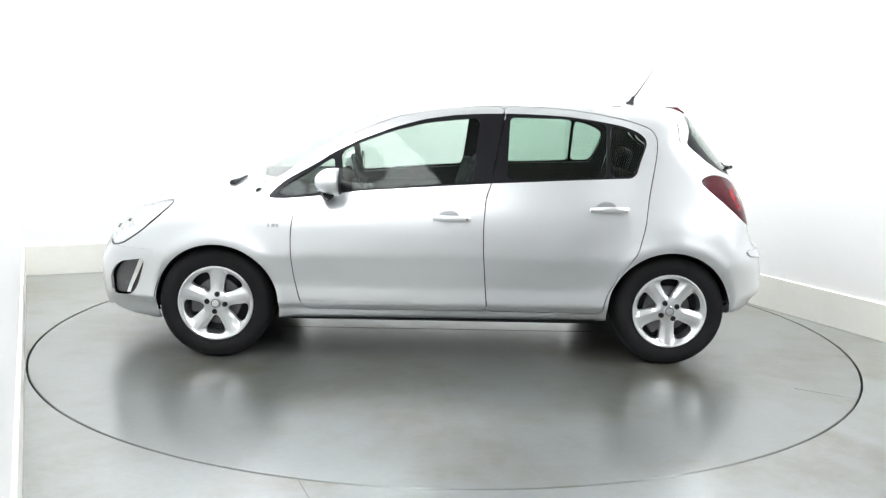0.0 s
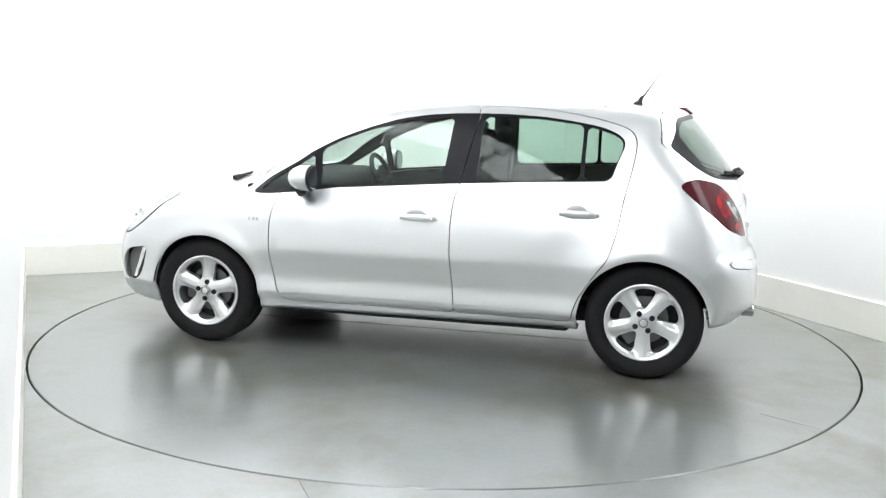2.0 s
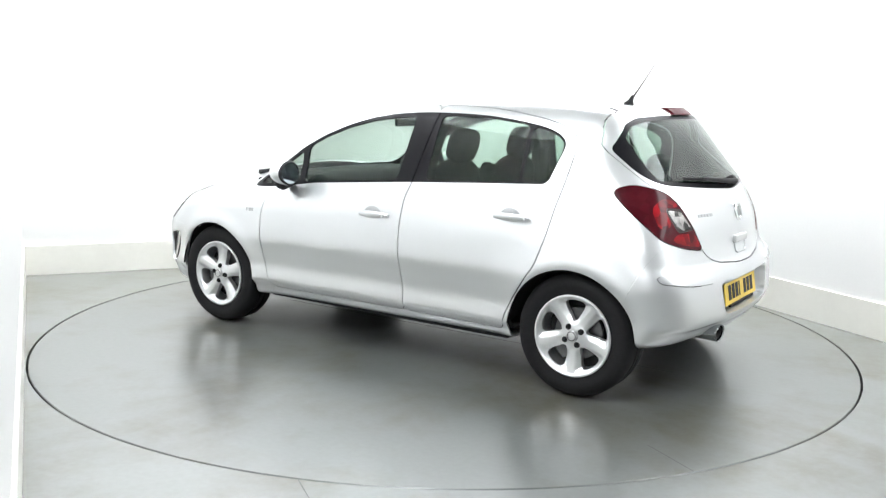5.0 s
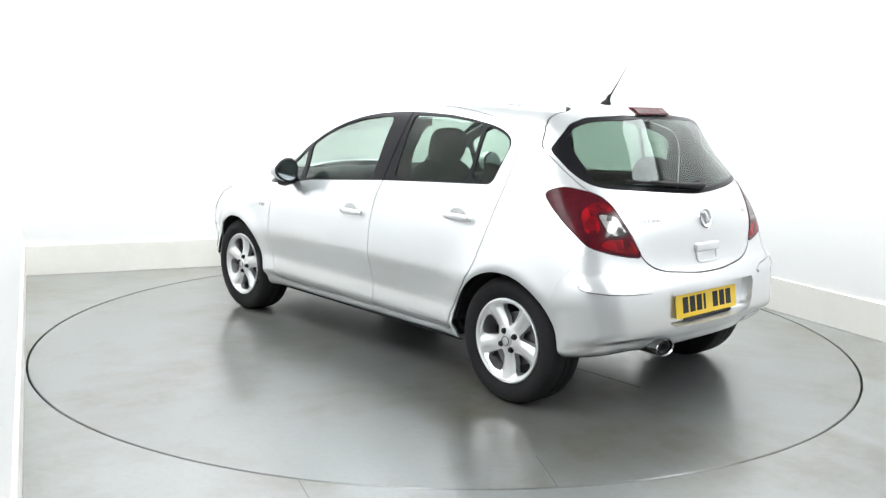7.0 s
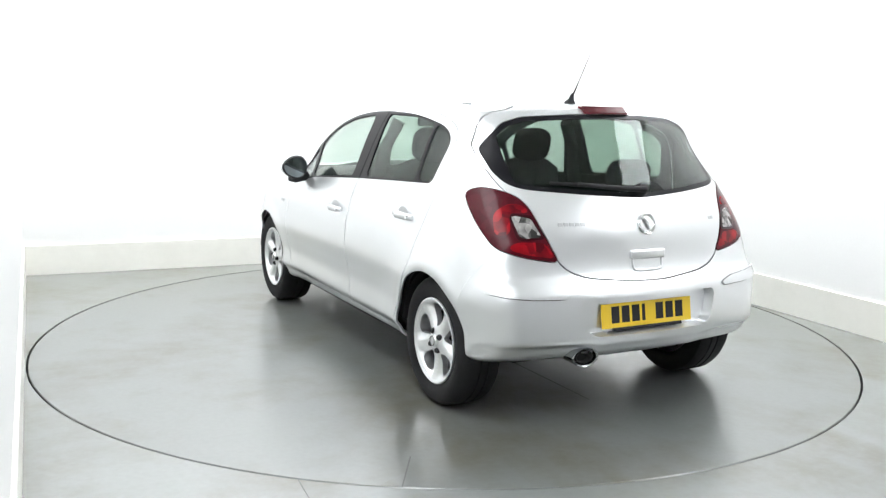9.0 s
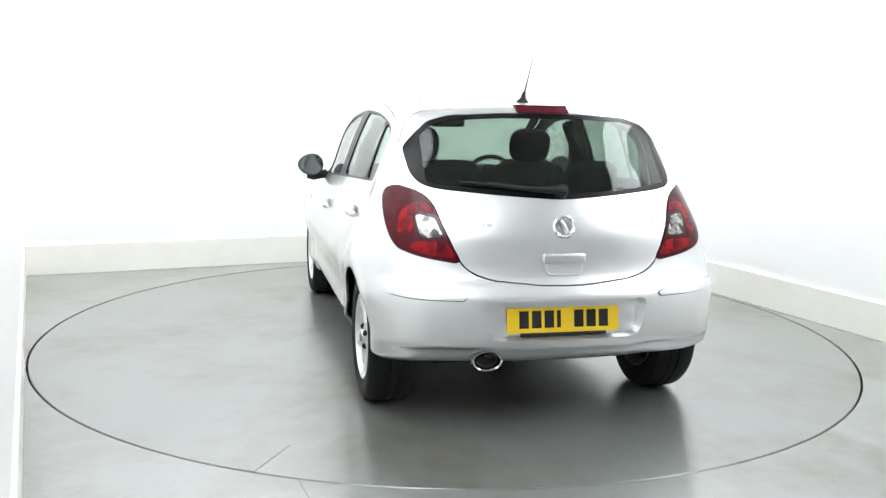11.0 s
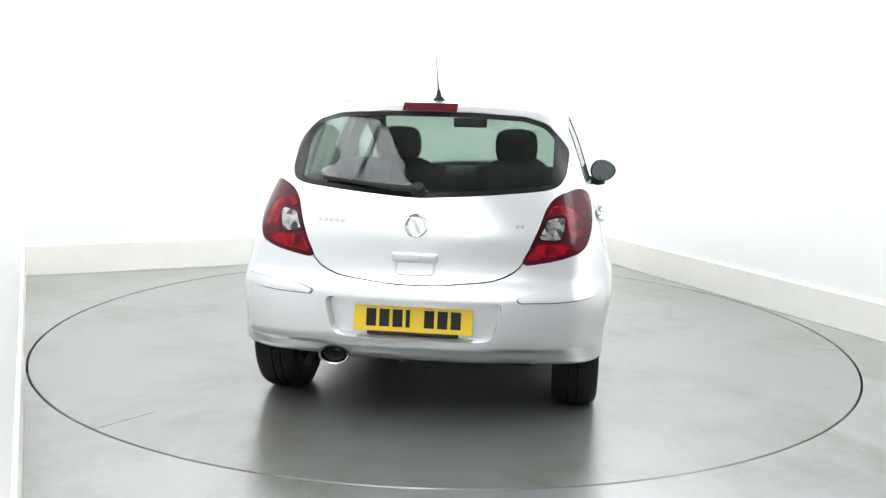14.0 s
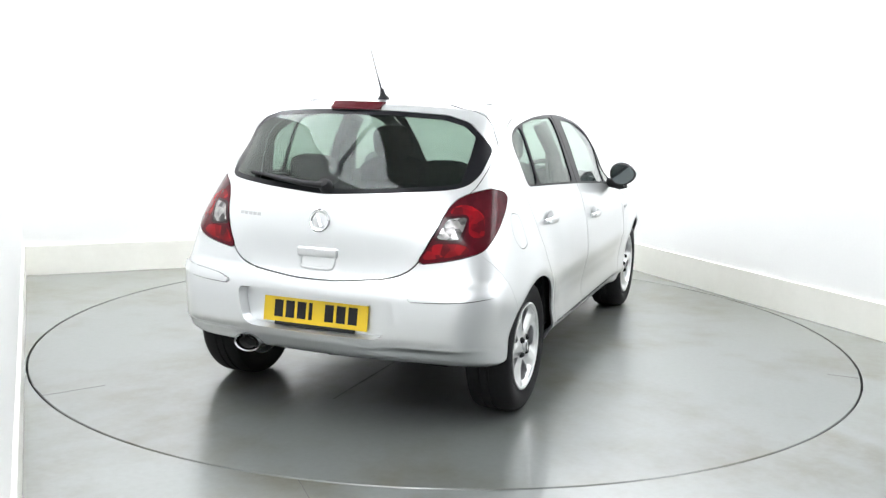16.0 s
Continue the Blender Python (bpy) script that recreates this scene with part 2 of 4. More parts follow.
def curve(*pts):
    """A smooth function through (x, y) points, held flat outside them."""
    xs, ys = np.array([p[0] for p in pts], float), np.array([p[1] for p in pts], float)
    h, s = np.diff(xs), np.diff(ys) / np.diff(xs)
    m = np.empty_like(ys)
    m[0], m[-1] = s[0], s[-1]
    same = s[:-1] * s[1:] > 0
    m[1:-1] = np.where(same, 3 * (h[:-1] + h[1:]) / ((2 * h[1:] + h[:-1]) / np.where(same, s[:-1], 1) + (h[1:] + 2 * h[:-1]) / np.where(same, s[1:], 1)), 0)

    def f(x):
        x = np.clip(np.asarray(x, float), xs[0], xs[-1])
        i = np.clip(np.searchsorted(xs, x) - 1, 0, len(xs) - 2)
        u = (x - xs[i]) / h[i]
        return (ys[i] * (1 + 2 * u) * (1 - u) ** 2 + m[i] * h[i] * u * (1 - u) ** 2 + ys[i + 1] * u * u * (3 - 2 * u) + m[i + 1] * h[i] * u * u * (u - 1))

    return f


AXLE, HUB_Z, TYRE_R = 1.2555, 0.308, 0.310
top_line = curve((-1.62, 1.375), (-1.45, 1.412), (-1.17, 1.437), (-0.75, 1.452), (-0.37, 1.452), (-0.04, 1.436), (0.31, 1.392), (0.66, 1.272), (0.9, 1.125), (1.08, 1.012), (1.18, 0.985),
                 (1.3, 0.962), (1.6, 0.88), (1.8, 0.80), (1.95, 0.70), (2.1, 0.58))
top_crown = curve((-1.5, 0.075), (-0.9, 0.055), (-0.3, 0.050), (0.3, 0.075), (0.6, 0.120), (1.0, 0.16), (1.4, 0.10), (2.0, 0.10))
section = curve((0.10, 0.73), (0.22, 0.775), (0.285, 0.794), (0.310, 0.814), (0.332, 0.827), (0.355, 0.826), (0.42, 0.821), (0.5, 0.832), (0.6, 0.849), (0.7, 0.843), (0.8, 0.829), (0.9, 0.805), (1.0, 0.774), (1.1, 0.740),
                (1.2, 0.705), (1.3, 0.664), (1.38, 0.624), (1.41, 0.607), (1.5, 0.53))
low_plan = curve((-1.9, 0.90), (-1.6, 0.960), (-1.25, 0.985), (-1.0, 0.978), (-0.6, 1.0), (0.8, 1.0), (1.25, 0.990), (1.45, 0.958), (1.6, 0.920), (1.8, 0.875), (2.0, 0.84))
high_plan = curve((-1.7, 0.91), (-1.4, 0.964), (-1.2, 0.962), (-1.05, 0.955), (-0.8, 0.976), (-0.4, 1.0), (0.2, 0.990), (0.6, 0.938), (1.0, 0.862), (1.3, 0.87), (2.0, 0.86))
rear_line = curve((0.2, -1.745), (0.29, -1.798), (0.36, -1.846), (0.395, -1.874), (0.43, -1.882), (0.52, -1.877), (0.60, -1.866), (0.65, -1.843), (0.69, -1.817), (0.75, -1.803), (0.85, -1.795), (0.93, -1.775), (1.03, -1.735), (1.15, -1.65), (1.3, -1.53), (1.40, -1.445), (1.46, -1.40))
rear_curve = curve((0.3, 0.17), (0.7, 0.20), (0.9, 0.30), (1.05, 0.42), (1.2, 0.52), (1.45, 0.40))
front_line = curve((0.12, 1.90), (0.2, 2.00), (0.3, 2.045), (0.45, 2.06), (0.58, 2.04), (0.68, 1.99), (0.78, 1.93), (0.9, 1.80), (1.2, 1.6))
low_line = curve((-1.9, 0.31), (-1.6, 0.29), (-1.45, 0.24), (-0.85, 0.235), (0.8, 0.225), (1.5, 0.20), (1.9, 0.185), (2.1, 0.2))


def smax(a, b, k):
    return np.maximum(a, b) + np.maximum(k - np.abs(a - b), 0) ** 2 / (4 * k)


def step(a, b, x):
    u = np.clip((x - a) / (b - a), 0, 1)
    return u * u * (3 - 2 * u)


def outside(p):
    """Negative inside the car's outer skin, positive outside."""
    x, y, z = p[:, 0], np.abs(p[:, 1]), p[:, 2]
    up = step(0.75, 1.05, z)
    w = section(z) * (low_plan(x) * (1 - up) + high_plan(x) * up)
    for hx in (AXLE, -AXLE):
        r = np.hypot(x - hx, z - HUB_Z)
        w = w + 0.020 * np.exp(-((r - 0.355) / 0.055) ** 2) + (0.017 if hx < 0 else 0.007) * np.exp(-((r - 0.42) / 0.10) ** 2)
    side = y - w
    top = (z - (top_line(x) - top_crown(x) * (y / 0.75) ** 2)) * 0.85
    rear = rear_line(z) + rear_curve(z) * y ** 2.1 - x
    rear = rear + 0.018 * (1 - step(0.374, 0.402, z)) * step(0.28, 0.45, y)
    front = x - (front_line(z) - 0.40 * y ** 2.2)
    body = smax(side, top, 0.06)
    body = smax(body, rear, 0.13 * step(0.0, 0.4, y) * (1 - 0.55 * step(1.22, 1.36, z)) + 0.025)
    body = smax(body, front, 0.16)
    return smax(body, low_line(x) - z, 0.05)


def make_skin():
    """The left half of the skin as triangles: points, outward normals, faces."""
    nx, ny, nz = 260, 56, 104
    ii, jj, kk = np.meshgrid(np.arange(nx + 1), np.arange(ny + 1), np.arange(nz + 1), indexing="ij")
    keep = (ii == 0) | (ii == nx) | (jj == ny) | (kk == nz)
    index = -np.ones(keep.shape, int)
    index[keep] = np.arange(keep.sum())
    px = -1.95 + 4.05 * ii[keep] / nx
    py = 0.92 * jj[keep] / ny
    pz = 0.08 + 1.44 * kk[keep] / nz
    start = np.stack([px * 0.70, 0 * py, 0 * pz + 0.62], -1)
    way = np.stack([px, py, pz], -1) - start
    way /= np.linalg.norm(way, axis=1, keepdims=True)
    lo, hi = np.zeros(len(way)), np.full(len(way), 2.2)
    for _ in range(34):
        mid = (lo + hi) / 2
        f = outside(start + mid[:, None] * way) > 0
        hi, lo = np.where(f, mid, hi), np.where(f, lo, mid)
    v = start + lo[:, None] * way
    v[jj[keep] == 0, 1] = 0.0
    quads = []

    def sheet(a, flip):
        q = np.stack([a[:-1, :-1], a[1:, :-1], a[1:, 1:], a[:-1, 1:]], -1).reshape(-1, 4)
        quads.append(q[:, ::-1] if flip else q)

    sheet(index[:, ny, :], True)
    sheet(index[:, :, nz], False)
    sheet(index[0], True)
    sheet(index[nx], False)
    q = np.concatenate(quads)
    tri = np.concatenate([q[:, [0, 1, 2]], q[:, [0, 2, 3]]])
    return v, gradient(v), tri


def gradient(v, e=0.004):
    g = np.stack([outside(v + e * np.eye(3)[k]) - outside(v - e * np.eye(3)[k]) for k in range(3)], -1)
    g[np.abs(v[:, 1]) < 1e-6, 1] = 0
    return g / np.maximum(np.linalg.norm(g, axis=1, keepdims=True), 1e-9)


def rounded(poly, times=2, radius=0.022):
    """Cuts a polygon's corners into soft bends."""
    p = np.array(poly, float)
    for k in range(times):
        nxt = np.roll(p, -1, 0)
        size = np.linalg.norm(nxt - p, axis=1, keepdims=True)
        c = np.minimum(radius / (1 + 1.2 * k), 0.27 * size) / size
        p = np.stack([p * (1 - c) + nxt * c, p * c + nxt * (1 - c)], 1).reshape(-1, 2)
    return p


def poly_distance(uv, poly):
    """Signed distance to a polygon, negative inside."""
    p = np.array(poly, float)
    best, inside = np.full(len(uv), 1e9), np.zeros(len(uv), bool)
    for a, b in zip(p, np.roll(p, -1, 0)):
        e, w = b - a, uv - a
        t = np.clip((w @ e) / (e @ e + 1e-12), 0, 1)
        best = np.minimum(best, np.linalg.norm(w - t[:, None] * e, axis=1))
        cross = ((a[1] <= uv[:, 1]) & (b[1] > uv[:, 1])) | ((b[1] <= uv[:, 1]) & (a[1] > uv[:, 1]))
        with np.errstate(divide="ignore", invalid="ignore"):
            inside ^= cross & (uv[:, 0] < a[0] + (uv[:, 1] - a[1]) * (b[0] - a[0]) / (b[1] - a[1]))
    return np.where(inside, -best, best)


def cut(mesh, dist):
    """Splits a triangle mesh where dist changes sign: the part below zero and the part above."""
    v, n, f = mesh
    d = np.where(np.abs(dist) < 1e-7, 1e-7, dist)
    s = d[f] < 0
    count = s.sum(1)
    ins, outs = [f[count == 3]], [f[count == 0]]
    newv, newn, base, seen = [], [], len(v), {}

    def edge(a, b):
        key = (a, b) if a < b else (b, a)
        if key not in seen:
            t = d[key[0]] / (d[key[0]] - d[key[1]])
            seen[key] = base + len(newv)
            newv.append(v[key[0]] * (1 - t) + v[key[1]] * t)
            newn.append(n[key[0]] * (1 - t) + n[key[1]] * t)
        return seen[key]

    fi, fo = [], []
    for tri, neg in zip(f[(count == 1) | (count == 2)], s[(count == 1) | (count == 2)]):
        lone = int(np.argmax(neg)) if neg.sum() == 1 else int(np.argmin(neg))
        a, b, c = int(tri[lone]), int(tri[(lone + 1) % 3]), int(tri[(lone + 2) % 3])
        ab, ac = edge(a, b), edge(a, c)
        one, two = (fi, fo) if neg.sum() == 1 else (fo, fi)
        one.append((a, ab, ac))
        two.extend([(ab, b, c), (ab, c, ac)])
    if newv:
        v, n = np.vstack([v, newv]), np.vstack([n, newn])
    res = []
    for whole, extra in ((ins[0], fi), (outs[0], fo)):
        ff = np.vstack([whole, np.array(extra, int).reshape(-1, 3)]).astype(int)
        used = np.unique(ff)
        remap = np.zeros(len(v), int)
        remap[used] = np.arange(len(used))
        res.append((v[used], n[used], remap[ff]))
    return res


def side_view(m):
    return m[0][:, [0, 2]]


def rear_view(m):
    return m[0][:, [1, 2]]


def corner_view(m):
    return np.stack([(m[0][:, 0] + m[0][:, 1]) / math.sqrt(2), m[0][:, 2]], -1)


def plan_view(m):
    return m[0][:, [0, 1]]


def take(mesh, view, poly, where=None, gap=0.002):
    """Cuts the piece inside the polygon out of the mesh, with an open joint round it: piece, rest."""
    d = poly_distance(view(mesh), poly)
    if where is not None:
        d = np.maximum(d, where(mesh[0]))
    facing = np.ones(len(d))
    for other, axis in ((side_view, 1), (rear_view, 0), (plan_view, 2)):
        if view is other:
            facing = mesh[1][:, axis]
    gap = gap * np.maximum(0.4, np.abs(facing))
    piece = cut(mesh, d + gap)[0]
    rest = cut(mesh, d - gap)[1]
    return piece, rest


def mirrored(m):
    return m[0] * [1, -1, 1], m[1] * [1, -1, 1], m[2][:, ::-1]


def both(m):
    """The piece and its mirror image, joined along the middle of the car."""
    v, n, f = m
    mid = np.abs(v[:, 1]) < 1e-6
    other = np.where(mid, np.arange(len(v)), 0)
    other[~mid] = len(v) + np.arange((~mid).sum())
    return np.vstack([v, v[~mid] * [1, -1, 1]]), np.vstack([n, n[~mid] * [1, -1, 1]]), np.vstack([f, other[f][:, ::-1]])


def sheet_part(name, m, material, parent, thick=0.012, sink=0.0, label="", origin=(0, 0, 0)):
    """A sheet with real thickness, from its outer face inward."""
    v, n, f = m
    n = n / np.maximum(np.linalg.norm(n, axis=1, keepdims=True), 1e-9)
    a = v - n * sink
    b = v - n * (sink + thick)
    e = np.concatenate([f[:, [0, 1]], f[:, [1, 2]], f[:, [2, 0]]])
    key = np.sort(e, 1)
    _, first, cnt = np.unique(key, axis=0, return_index=True, return_counts=True)
    rim = e[first[cnt == 1]]
    k = len(v)
    used = np.unique(rim)
    pos = np.zeros(k, int)
    pos[used] = np.arange(len(used))
    verts = np.vstack([a, b, a[used], b[used]]) - np.array(origin)
    o1, o2 = 2 * k, 2 * k + len(used)
    walls = np.stack([o1 + pos[rim[:, 1]], o1 + pos[rim[:, 0]], o2 + pos[rim[:, 0]], o2 + pos[rim[:, 1]]], -1)
    faces = f.tolist() + (f[:, ::-1] + k).tolist() + walls.tolist()
    ob = link_mesh(name, verts, faces, material, parent, True, label)
    ob.location = origin
    return ob


# ---------------------------------------------------------------- car materials
def silver_paint():
    m = mat("silver_metallic_paint", (0.76, 0.775, 0.785), 0.33, metal=0.85, coat=1.0)
    nt = m.node_tree
    b = nt.nodes["Principled BSDF"]
    tc = nt.nodes.new("ShaderNodeTexCoord")
    fl = nt.nodes.new("ShaderNodeTexVoronoi")
    fl.inputs["Scale"].default_value = 900
    nt.links.new(tc.outputs["Object"], fl.inputs["Vector"])
    mr = nt.nodes.new("ShaderNodeMapRange")
    mr.inputs["To Min"].default_value = 0.31
    mr.inputs["To Max"].default_value = 0.36
    nt.links.new(fl.outputs["Distance"], mr.inputs["Value"])
    nt.links.new(mr.outputs["Result"], b.inputs["Roughness"])
    return m


M_PAINT = silver_paint()
M_BLACK = mat("black_trim", (0.010, 0.010, 0.012), 0.30, spec=0.12)
M_PLASTIC = mat("black_plastic", (0.02, 0.02, 0.022), 0.55, grain=0.2, scale=300, bump=0.1, spec=0.22)
M_GREY_PLASTIC = mat("grey_plastic", (0.11, 0.11, 0.112), 0.5, grain=0.15, scale=200, bump=0.1)
M_RUBBER = mat("tyre_rubber", (0.010, 0.010, 0.011), 0.7, grain=0.3, scale=60, bump=0.15, spec=0.25)
M_ALLOY = mat("silver_alloy", (0.80, 0.81, 0.82), 0.28, metal=0.9, coat=0.4, grain=0.03, scale=50)
M_DISC_METAL = mat("brake_metal", (0.16, 0.16, 0.165), 0.45, metal=0.9, grain=0.15, scale=30)
M_CHROME = mat("chrome", (0.82, 0.83, 0.84), 0.08, metal=1.0)
M_DARK_CHROME = mat("dark_chrome", (0.35, 0.36, 0.37), 0.15, metal=1.0)
M_GLASS = glass("green_tinted_glass", (0.85, 0.900, 0.870))
M_REAR_GLASS = glass("dark_tinted_rear_glass", (0.61, 0.68, 0.64), 0.0, 0.020)
M_DARK_GLASS = glass("green_privacy_glass", (0.73, 0.81, 0.765), 0.0, 0.015)
M_CLEAR = glass("clear_lens", (0.96, 0.97, 0.97), 0.02)
M_BOWL = mat("bright_headlamp_bowl", (0.78, 0.79, 0.80), 0.35, metal=0.4, grain=0.1, scale=60)
def lens(name, dark, light, cells, low=0.25, high=0.75, metal=0.0, rough=0.16):
    """Moulded lens: cells paint a reflector's bright and dark facets as colour, under a glossy cover."""
    m = mat(name, dark, rough, metal=metal, coat=0.06, spec=0.16)
    nt = m.node_tree
    b = nt.nodes["Principled BSDF"]
    tc = nt.nodes.new("ShaderNodeTexCoord")
    vo = nt.nodes.new("ShaderNodeTexVoronoi")
    vo.inputs["Scale"].default_value = cells
    nt.links.new(tc.outputs["Object"], vo.inputs["Vector"])
    no = nt.nodes.new("ShaderNodeTexNoise")
    no.inputs["Scale"].default_value = cells * 0.45
    no.inputs["Detail"].default_value = 4
    nt.links.new(tc.outputs["Object"], no.inputs["Vector"])
    av = nt.nodes.new("ShaderNodeMix")
    av.data_type = "RGBA"
    av.inputs["Factor"].default_value = 0.55
    nt.links.new(vo.outputs["Color"], av.inputs["A"])
    nt.links.new(no.outputs["Fac"], av.inputs["B"])
    ramp = nt.nodes.new("ShaderNodeValToRGB")
    e = ramp.color_ramp.elements
    e[0].position, e[0].color = low, (*dark, 1)
    e[1].position, e[1].color = high, (*light, 1)
    nt.links.new(av.outputs["Result"], ramp.inputs["Fac"])
    nt.links.new(ramp.outputs["Color"], b.inputs["Base Color"])
    return m


M_RED = lens("dark_red_lens", (0.050, 0.003, 0.007), (0.085, 0.006, 0.012), 24)
M_RED_BRIGHT = lens("bright_red_lens", (0.075, 0.003, 0.007), (0.34, 0.006, 0.012), 26, 0.32, 0.70)
M_RED_FRAME = mat("blackish_red_lens", (0.030, 0.003, 0.006), 0.15, coat=0.2, spec=0.3)
M_RED_MID = mat("red_brake_lens", (0.070, 0.004, 0.008), 0.35, spec=0.12)
M_REFLECTOR = lens("clear_reversing_lens", (0.05, 0.048, 0.047), (0.60, 0.585, 0.575), 34, 0.36, 0.64, 0.5, 0.14)
M_FABRIC = mat("charcoal_seat_fabric", (0.030, 0.031, 0.034), 0.95, grain=0.15, scale=45, spec=0.15)
M_TRIM = mat("charcoal_interior_plastic", (0.022, 0.023, 0.025), 0.7, grain=0.15, scale=60, spec=0.2)
# lining kept near black: the cabin's shade is put into its colour
M_LINING = mat("dark_grey_lining", (0.022, 0.023, 0.025), 0.9, grain=0.1, scale=200)
M_YELLOW = mat("yellow_plate", (0.78, 0.53, 0.015), 0.35, coat=0.3)
# the mirror's dark reflection is put into its colour
M_MIRROR = mat("darkened_mirror_glass", (0.22, 0.25, 0.26), 0.02, metal=1.0)
# darker copy of the body silver, shade in the colour; small lettering uses it too
M_POCKET = mat("shaded_silver_paint", (0.50, 0.51, 0.52), 0.42, metal=0.75, grain=0.03, scale=80)

# ---------------------------------------------------------------- car
car = tagged(new("car"), "silver five-door hatchback parked on the turntable", "car")

WINDOW_BAND = [(0.987, 0.892), (0.89, 0.889), (0.705, 0.907), (0.461, 0.943), (0.123, 0.969), (-0.232, 0.995), (-0.606, 1.016), (-1.044, 1.036), (-1.076, 1.132), (-1.100, 1.193), (-1.111, 1.230), (-1.095, 1.264),
               (-1.049, 1.293), (-0.971, 1.319), (-0.812, 1.346), (-0.654, 1.364), (-0.496, 1.371), (-0.339, 1.373), (-0.182, 1.369), (-0.026, 1.357), (0.130, 1.332), (0.285, 1.288), (0.471, 1.218), (0.623, 1.141),
               (0.714, 1.080), (0.89, 0.983)]
B_LINE = [(-0.320, 1.412), (-0.294, 1.222), (-0.247, 0.996), (-0.217, 0.918), (-0.206, 0.765), (-0.209, 0.611), (-0.223, 0.454), (-0.237, 0.288)]
FRONT_DOOR = [(0.757, 0.288), (0.793, 0.341), (0.823, 0.467), (0.838, 0.592), (0.84, 0.715), (0.826, 0.821), (0.804, 0.897), (0.630, 1.150), (0.612, 1.192), (0.594, 1.214), (0.442, 1.279), (0.287, 1.340), (0.131, 1.377),
              (-0.027, 1.399), (-0.184, 1.409)] + B_LINE
REAR_DOOR = B_LINE[::-1] + [(-0.500, 1.410), (-0.655, 1.403), (-0.815, 1.384), (-0.973, 1.356), (-1.067, 1.331), (-1.129, 1.308), (-1.158, 1.278), (-1.170, 1.235), (-1.165, 1.17), (-1.15, 1.089), (-1.117, 0.937),
                            (-1.094, 0.781), (-1.053, 0.637), (-1.008, 0.577), (-0.964, 0.512), (-0.914, 0.432), (-0.883, 0.357), (-0.873, 0.285)]
FRONT_GLASS = [(0.556, 0.943), (0.123, 0.981), (-0.144, 1.001), (-0.183, 1.346), (-0.1, 1.342), (0.1, 1.32), (0.28, 1.274), (0.461, 1.208), (0.578, 1.15)]
QUARTER_GLASS = [(0.934, 0.905), (0.6, 0.929), (0.616, 1.123), (0.726, 1.052), (0.885, 0.961)]
REAR_GLASS = [(-0.329, 1.013), (-0.882, 1.039), (-0.888, 1.326), (-0.649, 1.354), (-0.349, 1.358)]
REAR_QUARTER = [(-0.903, 1.040), (-1.036, 1.046), (-1.087, 1.168), (-1.101, 1.226), (-1.085, 1.256), (-1.040, 1.283), (-0.909, 1.322)]
TAIL_LAMP = [(-0.466, 1.036), (-0.547, 1.063), (-0.61, 1.056), (-0.703, 1.036), (-0.760, 1.000), (-0.800, 0.955), (-0.863, 0.855), (-0.930, 0.745), (-0.860, 0.756), (-0.782, 0.771), (-0.660, 0.808), (-0.564, 0.898), (-0.489, 0.986)]
LAMP_CLEAR = [(-0.706, 0.948), (-0.790, 0.938), (-0.848, 0.857), (-0.762, 0.852)]
LAMP_FRAME = [(-0.694, 0.958), (-0.800, 0.948), (-0.866, 0.850), (-0.752, 0.842)]
LAMP_RED_LOW = [(-0.742, 0.838), (-0.862, 0.836), (-0.910, 0.764), (-0.783, 0.785), (-0.715, 0.808)]
LAMP_RED_MID = [(-0.628, 0.955), (-0.691, 1.000), (-0.755, 0.990), (-0.784, 0.958), (-0.697, 0.960), (-0.722, 0.868), (-0.655, 0.860), (-0.640, 0.903)]
REAR_WINDOW = [(-0.2, 1.389), (0.20, 1.387), (0.435, 1.373), (0.535, 1.343), (0.595, 1.285), (0.643, 1.223), (0.634, 1.120), (0.606, 1.076), (0.56, 1.060), (0.504, 1.053), (0.298, 1.038), (0.04, 1.022), (-0.2, 1.020)]
TAILGATE = [(-0.2, 1.6), (0.30, 1.6), (0.345, 1.425), (0.560, 1.386), (0.612, 1.345), (0.638, 1.275), (0.656, 1.226), (0.650, 1.12), (0.630, 1.05), (0.56, 0.985), (0.525, 0.90), (0.462, 0.752), (0.41, 0.705), (0.33, 0.678), (0.10, 0.656), (-0.2, 0.653)]
HEADLAMP = [(1.880, 0.600), (1.95, 0.657), (1.915, 0.720), (1.794, 0.785), (1.560, 0.850), (1.512, 0.842), (1.557, 0.786), (1.664, 0.691), (1.789, 0.609)]
FOG_POCKET = [(1.872, 0.440), (1.804, 0.516), (1.647, 0.545), (1.708, 0.365), (1.753, 0.330), (1.868, 0.318)]
WINDSCREEN = [(1.09, -0.2), (1.085, 0.1), (1.05, 0.38), (0.95, 0.60), (0.90, 0.625), (0.62, 0.60), (0.30, 0.548), (0.13, 0.525), (0.09, 0.3), (0.075, 0.1), (0.075, -0.2)]
BONNET = [(1.125, -0.2), (1.12, 0.1), (1.09, 0.38), (1.0, 0.60), (1.05, 0.70), (1.5, 0.665), (1.75, 0.56), (1.90, 0.30), (1.93, 0.1), (1.93, -0.2)]
FUEL_FLAP = [(-1.44, 0.955), (-1.325, 0.935), (-1.335, 0.80), (-1.43, 0.79), (-1.475, 0.86)]
BUMPER_STRIP = [(0.79, 0.655), (0.70, 0.650), (0.514, 0.634), (0.44, 0.613), (0.45, 0.595), (0.60, 0.598), (0.70, 0.606), (0.79, 0.620)]
PLATE_RECESS = [(-0.2, 0.592), (0.34, 0.592), (0.388, 0.590), (0.368, 0.50), (0.350, 0.446), (0.315, 0.424), (-0.2, 0.419)]
